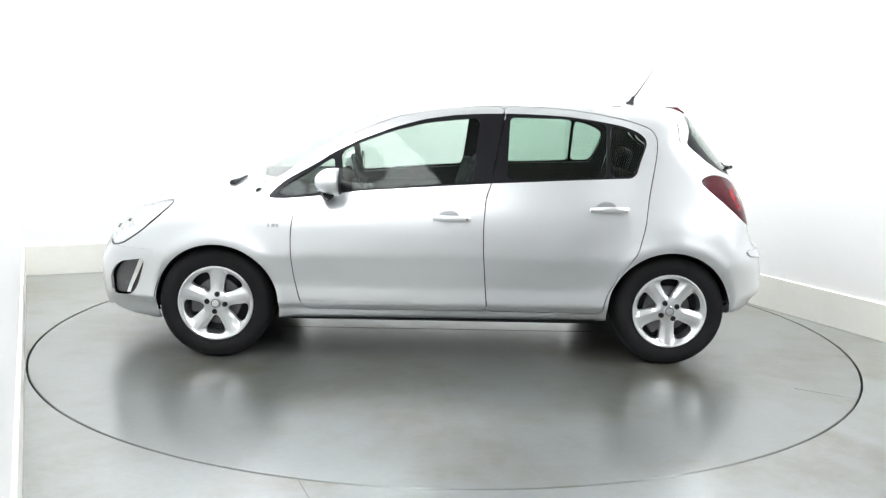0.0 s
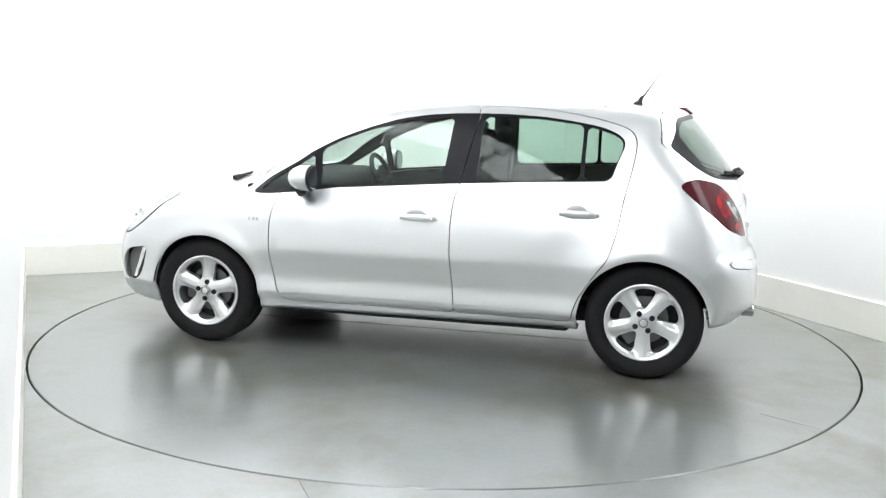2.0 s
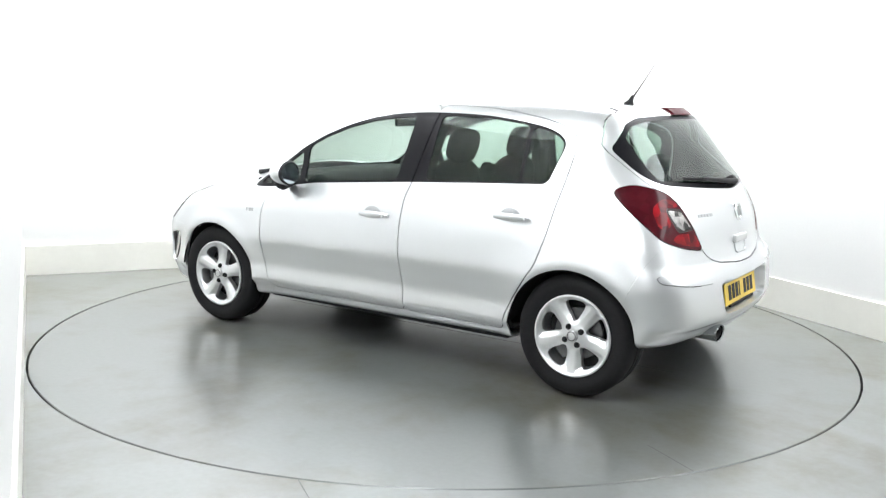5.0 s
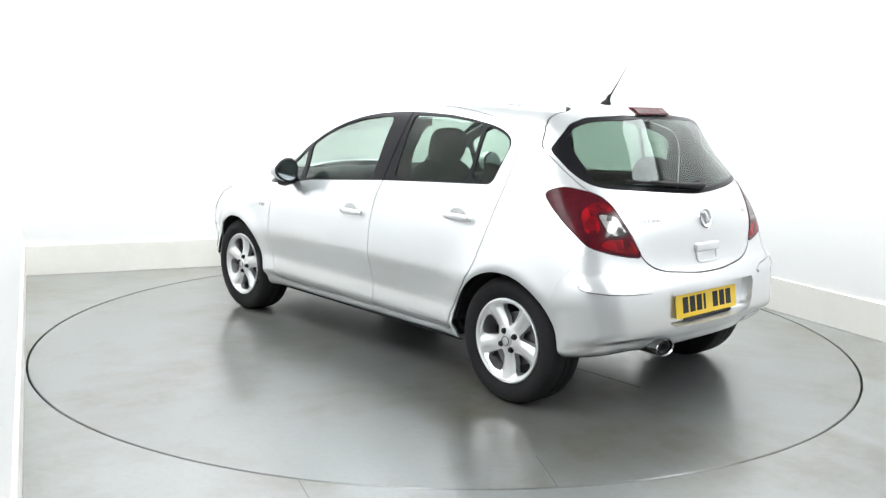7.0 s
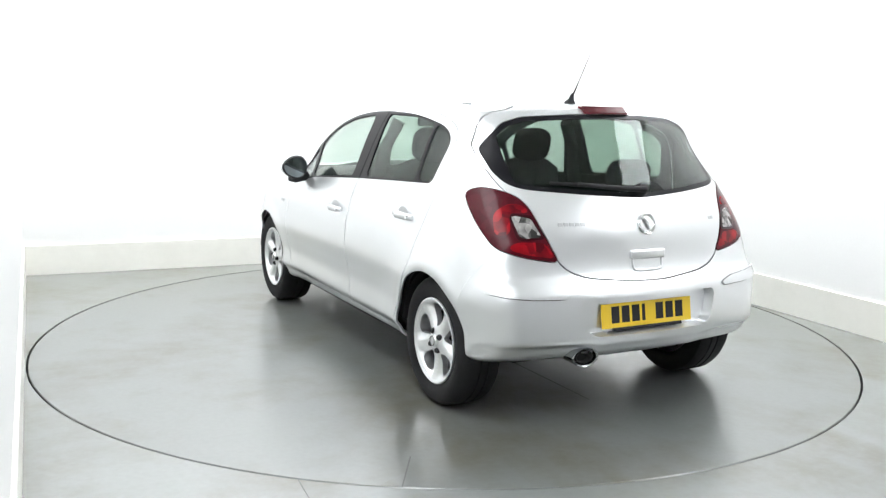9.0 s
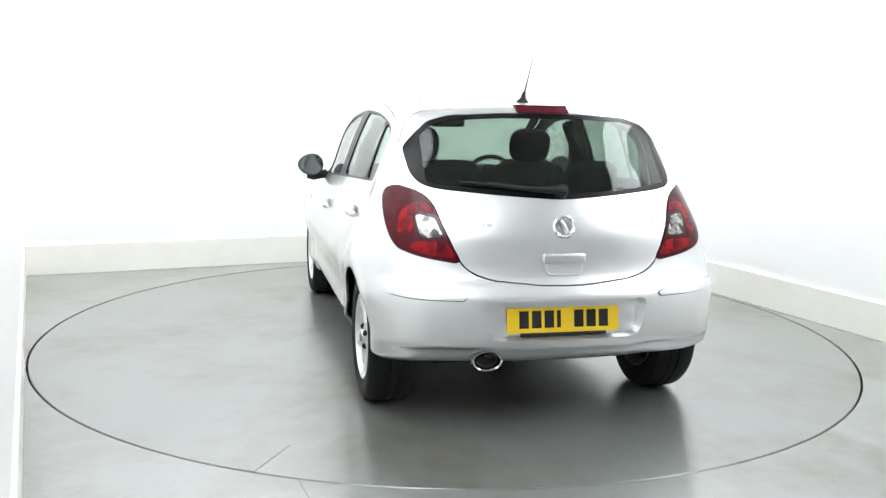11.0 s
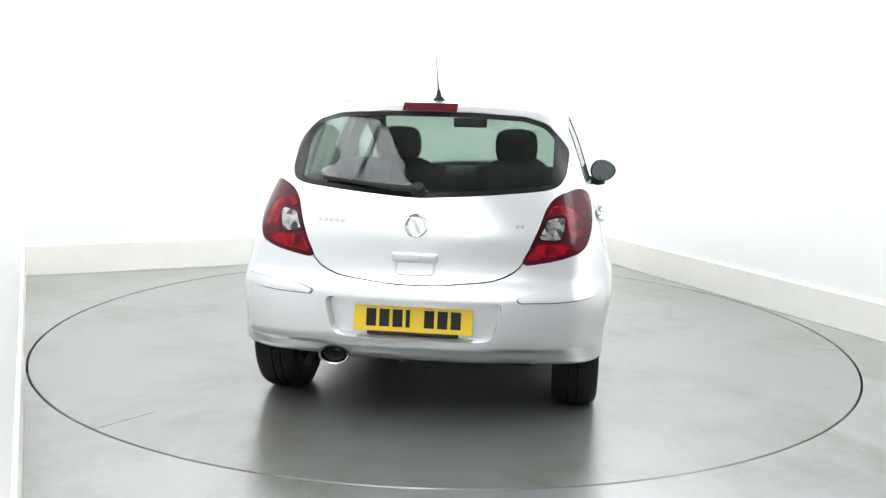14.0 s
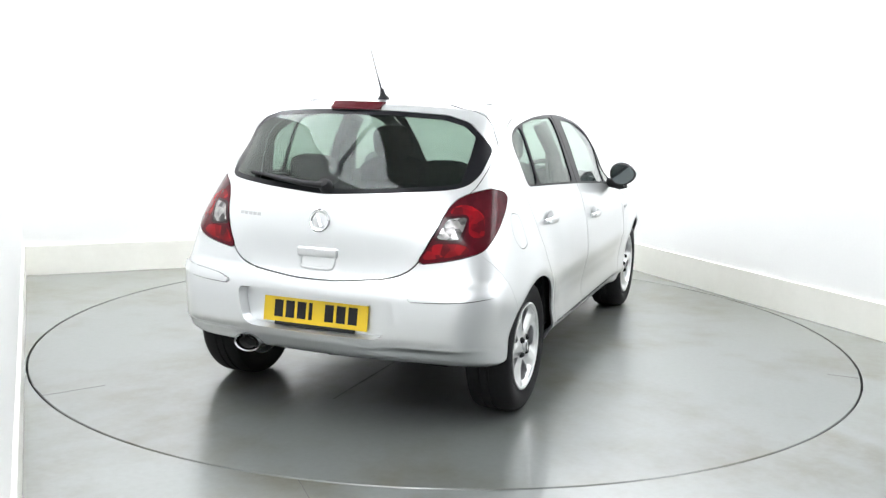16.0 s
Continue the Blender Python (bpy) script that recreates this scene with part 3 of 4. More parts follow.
ARCH_R, ARCH_Z = 0.343, 0.300


def circle_cut(mesh, hx, radius=ARCH_R):
    d = np.hypot(mesh[0][:, 0] - hx, mesh[0][:, 2] - ARCH_Z) - radius
    d = np.where(mesh[0][:, 1] > 0.45, d, 1.0)
    return cut(mesh, d)[1]


def build_body():
    skin = make_skin()
    skin = circle_cut(circle_cut(skin, 1.248), -1.245)
    side = lambda v: 0.40 - v[:, 1]
    behind = lambda v: v[:, 0] + 1.205
    # openings and panels, from the outside in
    tail, rest = take(skin, corner_view, rounded(TAIL_LAMP, 2), lambda v: v[:, 0] + 1.30)
    gate, rest = take(rest, rear_view, rounded(TAILGATE, 1), behind, 0.0034)
    window, gate = take(gate, rear_view, rounded(REAR_WINDOW, 2, 0.012), None, 0.0015)
    band, rest = take(rest, side_view, rounded(WINDOW_BAND, 1), side, 0.0)
    door_f, rest = take(rest, side_view, rounded(FRONT_DOOR, 1), side, 0.0027)
    door_r, rest = take(rest, side_view, rounded(REAR_DOOR, 1), side, 0.0027)
    screen, rest = take(rest, plan_view, rounded(WINDSCREEN, 1), lambda v: 0.9 - v[:, 2], 0.001)
    lamp_f, rest = take(rest, side_view, rounded(HEADLAMP, 2), lambda v: 0.28 - v[:, 1], 0.0030)
    fog, rest = take(rest, side_view, rounded(FOG_POCKET, 2), lambda v: 0.5 - v[:, 1])
    bonnet, rest = take(rest, plan_view, rounded(BONNET, 1), lambda v: 0.70 - v[:, 2])
    bumper_r, rest = take(rest, side_view, [(-2.2, 0.80), (-1.675, 0.80), (-1.60, 0.68), (-1.53, 0.52), (-1.50, 0.40), (-1.50, 0.0), (-2.2, 0.0)], None, 0.0004)
    bumper_f, rest = take(rest, side_view, [(2.3, 0.60), (1.60, 0.60), (1.545, 0.50), (1.545, 0.0), (2.3, 0.0)], None, 0.0004)
    flap, rest_right = take(rest, side_view, rounded(FUEL_FLAP, 2), side, 0.0016)

    # shell: the right side has the filler flap
    left, right = rest, mirrored(rest_right)
    k = len(left[0])
    shell = (np.vstack([left[0], right[0]]), np.vstack([left[1], right[1]]), np.vstack([left[2], right[2] + k]))
    sheet_part("body_shell", shell, M_PAINT, car)
    lining = cut(shell, np.maximum(0.84 - shell[0][:, 2], shell[0][:, 0] - 1.02))[0]
    sheet_part("pillar_lining", lining, M_LINING, car, 0.004, 0.0135, "dark cloth lining of pillars and roof")
    sheet_part("gate_lining", both(gate), M_LINING, car, 0.004, 0.0135, "dark lining of the tailgate")
    sheet_part("fuel_flap", mirrored(flap), M_PAINT, car)
    sheet_part("bonnet", both(bonnet), M_PAINT, car)
    sheet_part("front_bumper", both(bumper_f), M_PAINT, car)
    strip, bumper_r = take(bumper_r, rear_view, rounded(BUMPER_STRIP, 2, 0.01), None, 0.0016)
    recess, bumper_r = take(bumper_r, rear_view, rounded(PLATE_RECESS, 1), None, 0.0005)
    rear_bumper = sheet_part("rear_bumper", both(bumper_r), M_PAINT, car, 0.058)
    for m in (strip, mirrored(strip)):
        sheet_part("bumper_strip", m, M_PAINT, rear_bumper, 0.02, -0.010, "raised body-coloured bumper strip")
    sheet_part("plate_recess", both(recess), M_PAINT, rear_bumper, 0.01, 0.056)
    tailgate = sheet_part("tailgate", both(gate), M_PAINT, car)
    sheet_part("windscreen", both(screen), M_GLASS, car, 0.004, 0.002, "green-tinted windscreen")
    edge = poly_distance(rear_view(window), rounded(REAR_WINDOW, 2, 0.012)) + 0.020
    clear, border = cut(window, np.maximum(edge, window[0][:, 1] - 0.572))
    sheet_part("rear_window", both(clear), M_REAR_GLASS, tailgate, 0.004, 0.001, "dark tinted rear window")
    sheet_part("window_border", both(border), M_BLACK, tailgate, 0.004, 0.001, "gloss black band round the rear window")
    for sign in (1, -1):
        flip = (lambda m: m) if sign > 0 else mirrored
        df = sheet_part("front_door", flip(door_f), M_PAINT, car, 0.016)
        dr = sheet_part("rear_door", flip(door_r), M_PAINT, car, 0.016)
        # window band: panes and the black trim round them
        left_over = band
        pane_f, left_over = take(left_over, side_view, rounded(FRONT_GLASS, 1), None, 0.0)
        pane_q, left_over = take(left_over, side_view, rounded(QUARTER_GLASS, 1), None, 0.0)
        pane_r, left_over = take(left_over, side_view, rounded(REAR_GLASS, 1), None, 0.0)
        pane_s, left_over = take(left_over, side_view, rounded(REAR_QUARTER, 1), None, 0.0)
        trim_f, trim_r = cut(left_over, -0.244 - 0.215 * (side_view(left_over)[:, 1] - 0.999) - side_view(left_over)[:, 0])
        trim_f = cut(trim_f, -0.242 - 0.215 * (side_view(trim_f)[:, 1] - 0.999) - side_view(trim_f)[:, 0])[0]
        trim_r = cut(trim_r, side_view(trim_r)[:, 0] + 0.248 + 0.215 * (side_view(trim_r)[:, 1] - 0.999))[0]
        for own, panel in ((df, door_f), (dr, door_r)):
            upper = cut(panel, 0.84 - panel[0][:, 2])[0]
            sheet_part("door_lining", flip(upper), M_LINING, own, 0.004, 0.0175, "dark door lining")
        sheet_part("window_trim", flip(trim_f), M_BLACK, df, 0.012, 0.0, "gloss black window surround")
        sheet_part("window_trim", flip(trim_r), M_BLACK, dr, 0.012, 0.0, "gloss black window surround")
        for own, pane, tint in ((df, pane_f, M_GLASS), (df, pane_q, M_GLASS), (dr, pane_r, M_DARK_GLASS), (dr, pane_s, M_DARK_GLASS)):
            sheet_part("window_pane", flip(pane), tint, own, 0.004, 0.005, "green-tinted side glass")
        door_details(df, dr, sign)
        # tail lamp
        lamp = tail
        low_l, lamp = take(lamp, corner_view, rounded(LAMP_RED_LOW, 2, 0.016), None, 0.0)
        mid_l, lamp = take(lamp, corner_view, rounded(LAMP_RED_MID, 2, 0.016), None, 0.0)
        frame_l, lamp = take(lamp, corner_view, rounded(LAMP_FRAME, 2, 0.012), None, 0.0)
        clear_l, frame_l = take(frame_l, corner_view, rounded(LAMP_CLEAR, 2, 0.010), None, 0.0)
        tl = sheet_part("tail_lamp", flip(lamp), M_RED, car, 0.02, -0.003, "dark red tail lamp lens")
        sheet_part("lens_frame", flip(frame_l), M_RED_FRAME, tl, 0.02, -0.003, "blackish red frame round the clear lens")
        sheet_part("reversing_lens", flip(clear_l), M_REFLECTOR, tl, 0.02, -0.002, "clear reversing lens with a faceted reflector")
        sheet_part("red_lens", flip(low_l), M_RED_BRIGHT, tl, 0.02, -0.003, "bright red lens")
        sheet_part("red_lens", flip(mid_l), M_RED_BRIGHT, tl, 0.02, -0.003, "bright red lens")
        # headlamp
        hl = sheet_part("headlamp", flip(lamp_f), M_CLEAR, car, 0.004, -0.001, "clear headlamp cover")
        sheet_part("headlamp_bowl", flip(lamp_f), M_BOWL, hl, 0.01, 0.014, "bright headlamp reflector")
        # black strip along the lower edge stands in for the gap's dark line
        edge = poly_distance(side_view(lamp_f), rounded(HEADLAMP, 2))
        low = side_view(lamp_f)[:, 1] - (0.625 + 0.62 * (1.88 - side_view(lamp_f)[:, 0]))
        gap_strip = cut(lamp_f, np.maximum(-(edge + 0.007), low))[0]
        sheet_part("headlamp_gap_strip", flip(gap_strip), M_PLASTIC, hl, 0.006, -0.002, "thin black strip painting the dark gap under the headlamp")
        for hx, hy, hz, r in ((1.745, 0.655, 0.712, 0.038), (1.835, 0.555, 0.675, 0.030)):
            rings = [(0.0, 0.008), (r * 0.55, 0.006), (r * 0.62, 0.0), (r * 0.8, 0.002), (r, 0.012), (r * 1.05, 0.0), (r * 1.05, -0.05)]
            o = part("projector", lathe(bmesh.new(), rings, 32, "x"), M_CHROME, hl, "round chrome projector ring", True)
            o.matrix_basis = pose(hx - 0.002, sign * (hy - 0.002), hz, 0, -12, sign * 48)
        # fog lamp pocket with its chrome blade
        pk = sheet_part("fog_pocket", flip(fog), M_GREY_PLASTIC, car, 0.01, 0.030, "grey plastic fog lamp pocket")
        o = part("fog_lamp", lathe(bmesh.new(), [(0.0, 0.010), (0.018, 0.008), (0.024, 0.002), (0.034, 0.006), (0.040, 0.0), (0.042, -0.03)], 32, "x"), M_DARK_CHROME, pk, "round fog lamp", True)
        o.matrix_basis = pose(1.800, sign * 0.655, 0.385, 0, 0, sign * 48)
        bm = bmesh.new()
        blade = skin_near([(1.660, 0.537), (1.684, 0.49), (1.708, 0.441), (1.731, 0.395), (1.750, 0.347)])
        rows = []
        for k, (bx, by, bz) in enumerate(blade):
            w = 0.021 - 0.0015 * k
            rows.append([bm.verts.new((bx + dx, (by + dy) * sign, bz)) for dx, dy in ((-w * 0.5, 0.002), (w * 0.9, -0.004), (w * 0.9, -0.024), (-w * 0.5, -0.024))])
        for a, b in zip(rows, rows[1:]):
            for q in range(4):
                bm.faces.new((a[q], a[(q + 1) % 4], b[(q + 1) % 4], b[q]))
        bm.faces.new(rows[0])
        bm.faces.new(rows[-1])
        part("chrome_strip", bm, M_CHROME, pk, "flat chrome blade", True)
        # inner liner of the doors and side: dark, a hand's width in
        arch_liner(sign)
    rear_details(tailgate, rear_bumper)
    liner = cut(skin, skin[0][:, 2] - 0.90)[0]
    liner = cut(liner, 0.60 - liner[0][:, 1])[0]
    for s in (1, -1):
        sheet_part("inner_panel", liner if s > 0 else mirrored(liner), M_TRIM, car, 0.01, 0.045, "charcoal inner lining")


def skin_near(xz):
    """Points of the left side skin at the given length and height."""
    lo, hi = np.zeros(len(xz)), np.full(len(xz), 1.1)
    for _ in range(30):
        mid = (lo + hi) / 2
        f = outside(np.array([(x, m, z) for (x, z), m in zip(xz, mid)])) > 0
        hi, lo = np.where(f, mid, hi), np.where(f, lo, mid)
    return [(x, m, z) for (x, z), m in zip(xz, lo)]


def skin_behind(yz):
    """Points of the rear skin at the given width and height."""
    lo, hi = np.full(len(yz), -2.2), np.full(len(yz), -0.9)
    for _ in range(30):
        mid = (lo + hi) / 2
        f = outside(np.array([(m, y, z) for (y, z), m in zip(yz, mid)])) > 0
        lo, hi = np.where(f, mid, lo), np.where(f, hi, mid)
    return [(m, y, z) for (y, z), m in zip(yz, hi)]


def arch_liner(sign):
    for hx in (1.248, -1.245):
        bm = bmesh.new()
        a0, n = radians(6), 40
        prof = [(ARCH_R + 0.004, 0.80), (ARCH_R + 0.012, 0.70), (ARCH_R + 0.012, 0.46), (0.05, 0.45)]
        prev = None
        for k in range(n + 1):
            a = a0 + (math.pi - 2 * a0) * k / n
            ring = [bm.verts.new((hx + r * math.cos(a), sign * y, ARCH_Z + r * math.sin(a))) for r, y in prof]
            if prev:
                for i in range(len(prof) - 1):
                    bm.faces.new((prev[i], prev[i + 1], ring[i + 1], ring[i]))
            prev = ring
        part("wheel_arch_liner", bm, M_PLASTIC, car, "black wheel arch liner", True)


def door_details(df, dr, sign):
    """Handles on both doors, the mirror on the front one."""
    for own, x0, x1, z in ((df, 0.07, -0.135, 0.806), (dr, -0.79, -0.999, 0.866)):
        pts = skin_near([(x0 + (x1 - x0) * u, z + 0.002 * math.sin(math.pi * u)) for u in np.linspace(0, 1, 13)])
        bm = bmesh.new()
        prev = None
        for i, (x, y, zz) in enumerate(pts):
            u = i / 12
            lift = 0.012 + 0.026 * min(1, 3.2 * min(u, 1 - u + 0.10))
            hgt = 0.008 + 0.011 * math.sin(math.pi * min(1, max(0.08, u * 0.92 + 0.04))) ** 0.5
            ring = []
            for k in range(10):
                a = 2 * math.pi * k / 10
                ring.append(bm.verts.new((x, sign * (y + lift - 0.006 + 0.010 * math.cos(a)), zz + hgt * math.sin(a))))
            if prev:
                for k in range(10):
                    bm.faces.new((prev[k], prev[(k + 1) % 10], ring[(k + 1) % 10], ring[k]))
            else:
                bm.faces.new(ring)
            prev = ring
        bm.faces.new(prev)
        part("door_handle", bm, M_PAINT, own, "body-coloured pull handle", True)
        # pocket behind the handle: a low bulge whose darker silver paints the dish's shade
        cx = x0 + (x1 - x0) * 0.42
        y = skin_near([(cx, z)])[0][1]
        bm = bmesh.new()
        bmesh.ops.create_uvsphere(bm, u_segments=28, v_segments=14, radius=1)
        for v in bm.verts:
            v.co = Vector((cx + v.co.x * 0.058, sign * (y + 0.0005 + v.co.y * 0.004), z + 0.006 + v.co.z * 0.040))
        part("handle_pocket", bm, M_POCKET, own, "grip pocket behind the handle, its shade painted darker silver", True)
        bm = bmesh.new()
        xe = x1 + 0.022
        ye = skin_near([(xe, z)])[0][1]
        tube(bm, [(xe, sign * (ye + 0.028), z), (xe, sign * (ye + 0.0415), z)], 0.007, 16)
        part("lock", bm, M_CHROME, own, "round key lock", True)
    # mirror: shell, black foot, glass
    bm = bmesh.new()
    bmesh.ops.create_uvsphere(bm, u_segments=36, v_segments=20, radius=1)
    cx, cy, cz = 0.600, 0.876, 0.998
    for v in bm.verts:
        x, y, z = v.co
        bulge = 1.0 if x > 0 else 0.36
        if x < 0 and x > -0.999:
            fat = (1 - abs(x) ** 5) ** 0.2 / math.sqrt(1 - x * x)
            y, z = y * fat, z * fat
        zz = z * (0.072 - 0.010 * y)
        v.co = Vector((cx + x * 0.105 * bulge * (1 - 0.12 * y), sign * (cy + y * 0.083), cz + zz))
    part("mirror_shell", bm, M_PAINT, df, "body-coloured door mirror shell", True)
    bm = bmesh.new()
    n = 36
    rim = [bm.verts.new((cx - 0.028, sign * (cy + 0.084 * math.cos(2 * math.pi * k / n)), cz + (0.072 - 0.010 * math.cos(2 * math.pi * k / n)) * math.sin(2 * math.pi * k / n))) for k in range(n)]
    rim2 = [bm.verts.new((cx - 0.042, sign * (cy + 0.073 * math.cos(2 * math.pi * k / n)), cz + (0.063 - 0.010 * math.cos(2 * math.pi * k / n)) * math.sin(2 * math.pi * k / n))) for k in range(n)]
    for k in range(n):
        bm.faces.new((rim[k], rim[(k + 1) % n], rim2[(k + 1) % n], rim2[k]))
    part("mirror_rim", bm, M_PLASTIC, df, "black mirror rim", True)
    bm = bmesh.new()
    ring = [bm.verts.new((cx - 0.0405, sign * (cy + 0.0735 * math.cos(2 * math.pi * k / n)), cz + (0.0635 - 0.010 * math.cos(2 * math.pi * k / n)) * math.sin(2 * math.pi * k / n))) for k in range(n)]
    bm.faces.new(ring)
    part("mirror_glass", bm, M_MIRROR, df, "mirror glass")
    bm = bmesh.new()
    tube(bm, [(0.66, sign * 0.76, 0.935), (0.655, sign * 0.80, 0.925), (0.64, sign * 0.85, 0.915), (0.63, sign * 0.88, 0.930)], 0.02, 14, [0.030, 0.026, 0.024, 0.030])
    part("mirror_foot", bm, M_PLASTIC, df, "black mirror foot", True)


def bar_on_rear(name, y0, y1, z0, z1, material, parent, label="", lift=0.003):
    """A flat bar that follows the rear skin."""
    bm = bmesh.new()
    ys = np.linspace(y0, y1, 6)
    lo, hi = skin_behind([(y, z0) for y in ys]), skin_behind([(y, z1) for y in ys])
    a = [bm.verts.new((p[0] - lift, p[1], p[2])) for p in lo]
    b = [bm.verts.new((p[0] - lift, p[1], p[2])) for p in hi]
    c = [bm.verts.new((p[0] + 0.004, p[1], p[2])) for p in lo]
    d = [bm.verts.new((p[0] + 0.004, p[1], p[2])) for p in hi]
    for i in range(5):
        bm.faces.new((a[i], a[i + 1], b[i + 1], b[i]))
        bm.faces.new((c[i], c[i + 1], a[i + 1], a[i]))
        bm.faces.new((d[i], d[i + 1], b[i + 1], b[i]))
    bm.faces.new((a[0], b[0], d[0], c[0]))
    bm.faces.new((a[5], b[5], d[5], c[5]))
    return part(name, bm, material, parent, label)


def rear_details(tailgate, bumper):
    # round badge
    x = skin_behind([(0.0, 0.905)])[0][0]
    o = part("badge", lathe(bmesh.new(), [(0.0, 0.004), (0.036, 0.003), (0.040, 0.008), (0.046, 0.010), (0.051, 0.006), (0.052, -0.006)], 48, "x"), M_CHROME, tailgate, "round chrome badge with a raised ring", True)
    o.matrix_basis = pose(x, 0, 0.905, 0, -14, 180)
    bm = tube(bmesh.new(), [(0.011, -0.016, 0.026), (0.013, -0.004, 0.010), (0.013, 0.004, -0.010), (0.011, 0.014, -0.026)], 0.007, 8)
    o2 = part("badge_relief", bm, M_ALLOY, tailgate, "raised plain relief of the badge", True)
    o2.matrix_basis = pose(x, 0, 0.905, 0, -14, 180)
    # lettering too small to read: plain bars
    y = 0.445
    for k in range(5):
        bar_on_rear("letter_bar", y, y - 0.020, 0.904, 0.918, M_POCKET, tailgate, "small silver letter bar")
        y -= 0.026
    for k in range(2):
        bar_on_rear("letter_bar", -0.425 - 0.02 * k, -0.440 - 0.02 * k, 0.903, 0.917, M_POCKET, tailgate, "small silver letter bar")
    # grip above the release
    bm = bmesh.new()
    gx = skin_behind([(0.0, 0.775)])[0][0]
    box(bm, gx - 0.016, gx + 0.012, -0.098, 0.098, 0.748, 0.790, 0.009, 3)
    part("grip_bar", bm, M_PAINT, tailgate, "body-coloured grip bar", True)
    loop = []
    for k in range(25):
        a = math.pi * k / 24
        c, w = math.cos(a), math.sin(a)
        loop.append((0.084 * math.copysign(abs(c) ** 0.35, c), 0.752 - 0.054 * w ** 0.35))
    pts = [(p[0] - 0.002, p[1], p[2]) for p in skin_behind(loop)]
    part("grip_lip", tube(bmesh.new(), pts, 0.0058, 8), M_PAINT, tailgate, "body-coloured rim of the grip pocket", True)
    # wiper: hub, arm, blade
    wp = skin_behind([(0.0, 1.048), (0.10, 1.052), (0.26, 1.066), (0.33, 1.075), (0.40, 1.083)])
    bm = lathe(bmesh.new(), [(0.0, 0.045), (0.022, 0.042), (0.030, 0.02), (0.032, -0.01)], 24, "x")
    o = part("wiper_hub", bm, M_PLASTIC, tailgate, "black wiper hub", True)
    o.matrix_basis = pose(wp[0][0] - 0.0, 0.0, 1.048, 0, -38, 180)
    bm = tube(bmesh.new(), [(p[0] - 0.034, p[1], p[2] + 0.012) for p in wp[:4]], 0.012, 10, [0.016, 0.013, 0.010, 0.007])
    part("wiper_arm", bm, M_PLASTIC, tailgate, "black rear wiper arm", True)
    bl = skin_behind([(y, 1.055 + 0.06 * y) for y in (0.06, 0.16, 0.26, 0.36, 0.44)])
    bm = tube(bmesh.new(), [(p[0] - 0.014, p[1], p[2] + 0.006) for p in bl], 0.008, 8)
    part("wiper_blade", bm, M_RUBBER, tailgate, "black wiper blade", True)
    # high brake lamp under the spoiler lip
    bm = bmesh.new()
    rows = []
    for dx, z in ((0.02, 1.426), (-0.014, 1.426), (-0.020, 1.420), (-0.020, 1.398), (-0.014, 1.390), (0.02, 1.388)):
        rows.append([bm.verts.new((p[0] + dx, p[1], z)) for p in skin_behind([(y, min(z, 1.415)) for y in (-0.125, -0.06, 0.0, 0.06, 0.125)])])
    for a, b in zip(rows, rows[1:] + rows[:1]):
        for i in range(4):
            bm.faces.new((a[i], a[i + 1], b[i + 1], b[i]))
    bm.faces.new([r[0] for r in rows])
    bm.faces.new([r[4] for r in rows])
    part("brake_lamp", bm, M_RED_MID, tailgate, "long dark red high brake lamp")
    # aerial
    bm = lathe(bmesh.new(), [(0.0, 0.055), (0.008, 0.052), (0.014, 0.02), (0.030, 0.002), (0.032, -0.01)], 24, "z")
    o = part("aerial_base", bm, M_PLASTIC, car, "black aerial base", True)
    o.matrix_basis = pose(-1.150, 0, 1.438, 0, -20, 0)
    bm = tube(bmesh.new(), [(-1.165, 0, 1.47), (-1.225, 0, 1.56), (-1.322, 0, 1.713)], 0.003, 8, [0.0050, 0.0026, 0.0010])
    part("aerial_rod", bm, M_PLASTIC, car, "thin black whip aerial", True)
    # number plate with plain bars
    bm = box(bmesh.new(), -0.003, 0.001, -0.26, 0.26, -0.0555, 0.0555, 0.001)
    plate = part("number_plate", bm, M_YELLOW, car, "yellow rear number plate with black bars")
    plate.matrix_basis = pose(-1.826, 0, 0.500, 0, 9, 0)
    for y0 in (0.205, 0.147, 0.089, 0.031, -0.049, -0.107, -0.165):
        w = 0.044 if y0 != 0.031 else 0.018
        part("character_bar", box(bmesh.new(), -0.0042, -0.0025, y0 - w, y0, -0.034, 0.042, 0.0006), M_PLASTIC, plate, "plain black bar")
    part("maker_bar", box(bmesh.new(), -0.0062, 0.006, -0.20, 0.20, -0.070, -0.0545, 0.003), M_PLASTIC, plate, "black strip under the plate")
    # exhaust: oval chrome end
    bm = bmesh.new()
    lathe(bm, [(0.050, 0.16), (0.055, 0.012), (0.056, -0.002), (0.053, -0.008), (0.047, -0.003), (0.043, 0.10), (0.0, 0.10)], 40, "x")
    for v in bm.verts:
        v.co.y *= 1.25
        v.co.z *= 0.78
    ex = part("exhaust_tip", bm, M_DARK_CHROME, car, "oval chrome exhaust tip", True)
    ex.matrix_basis = pose(-1.836, 0.347, 0.328)
    # shallow cup, coloured near black for the shade of a deep bore
    bm = lathe(bmesh.new(), [(0.0, 0.03), (0.030, 0.03), (0.033, 0.004), (0.037, 0.002), (0.037, 0.06), (0.043, 0.06)], 32, "x")
    for v in bm.verts:
        v.co.y *= 1.25
        v.co.z *= 0.78
    d = part("exhaust_bore", bm, M_PIT, car, "exhaust bore, its deep shade painted black")
    d.matrix_basis = pose(-1.836, 0.347, 0.328)


build_body()


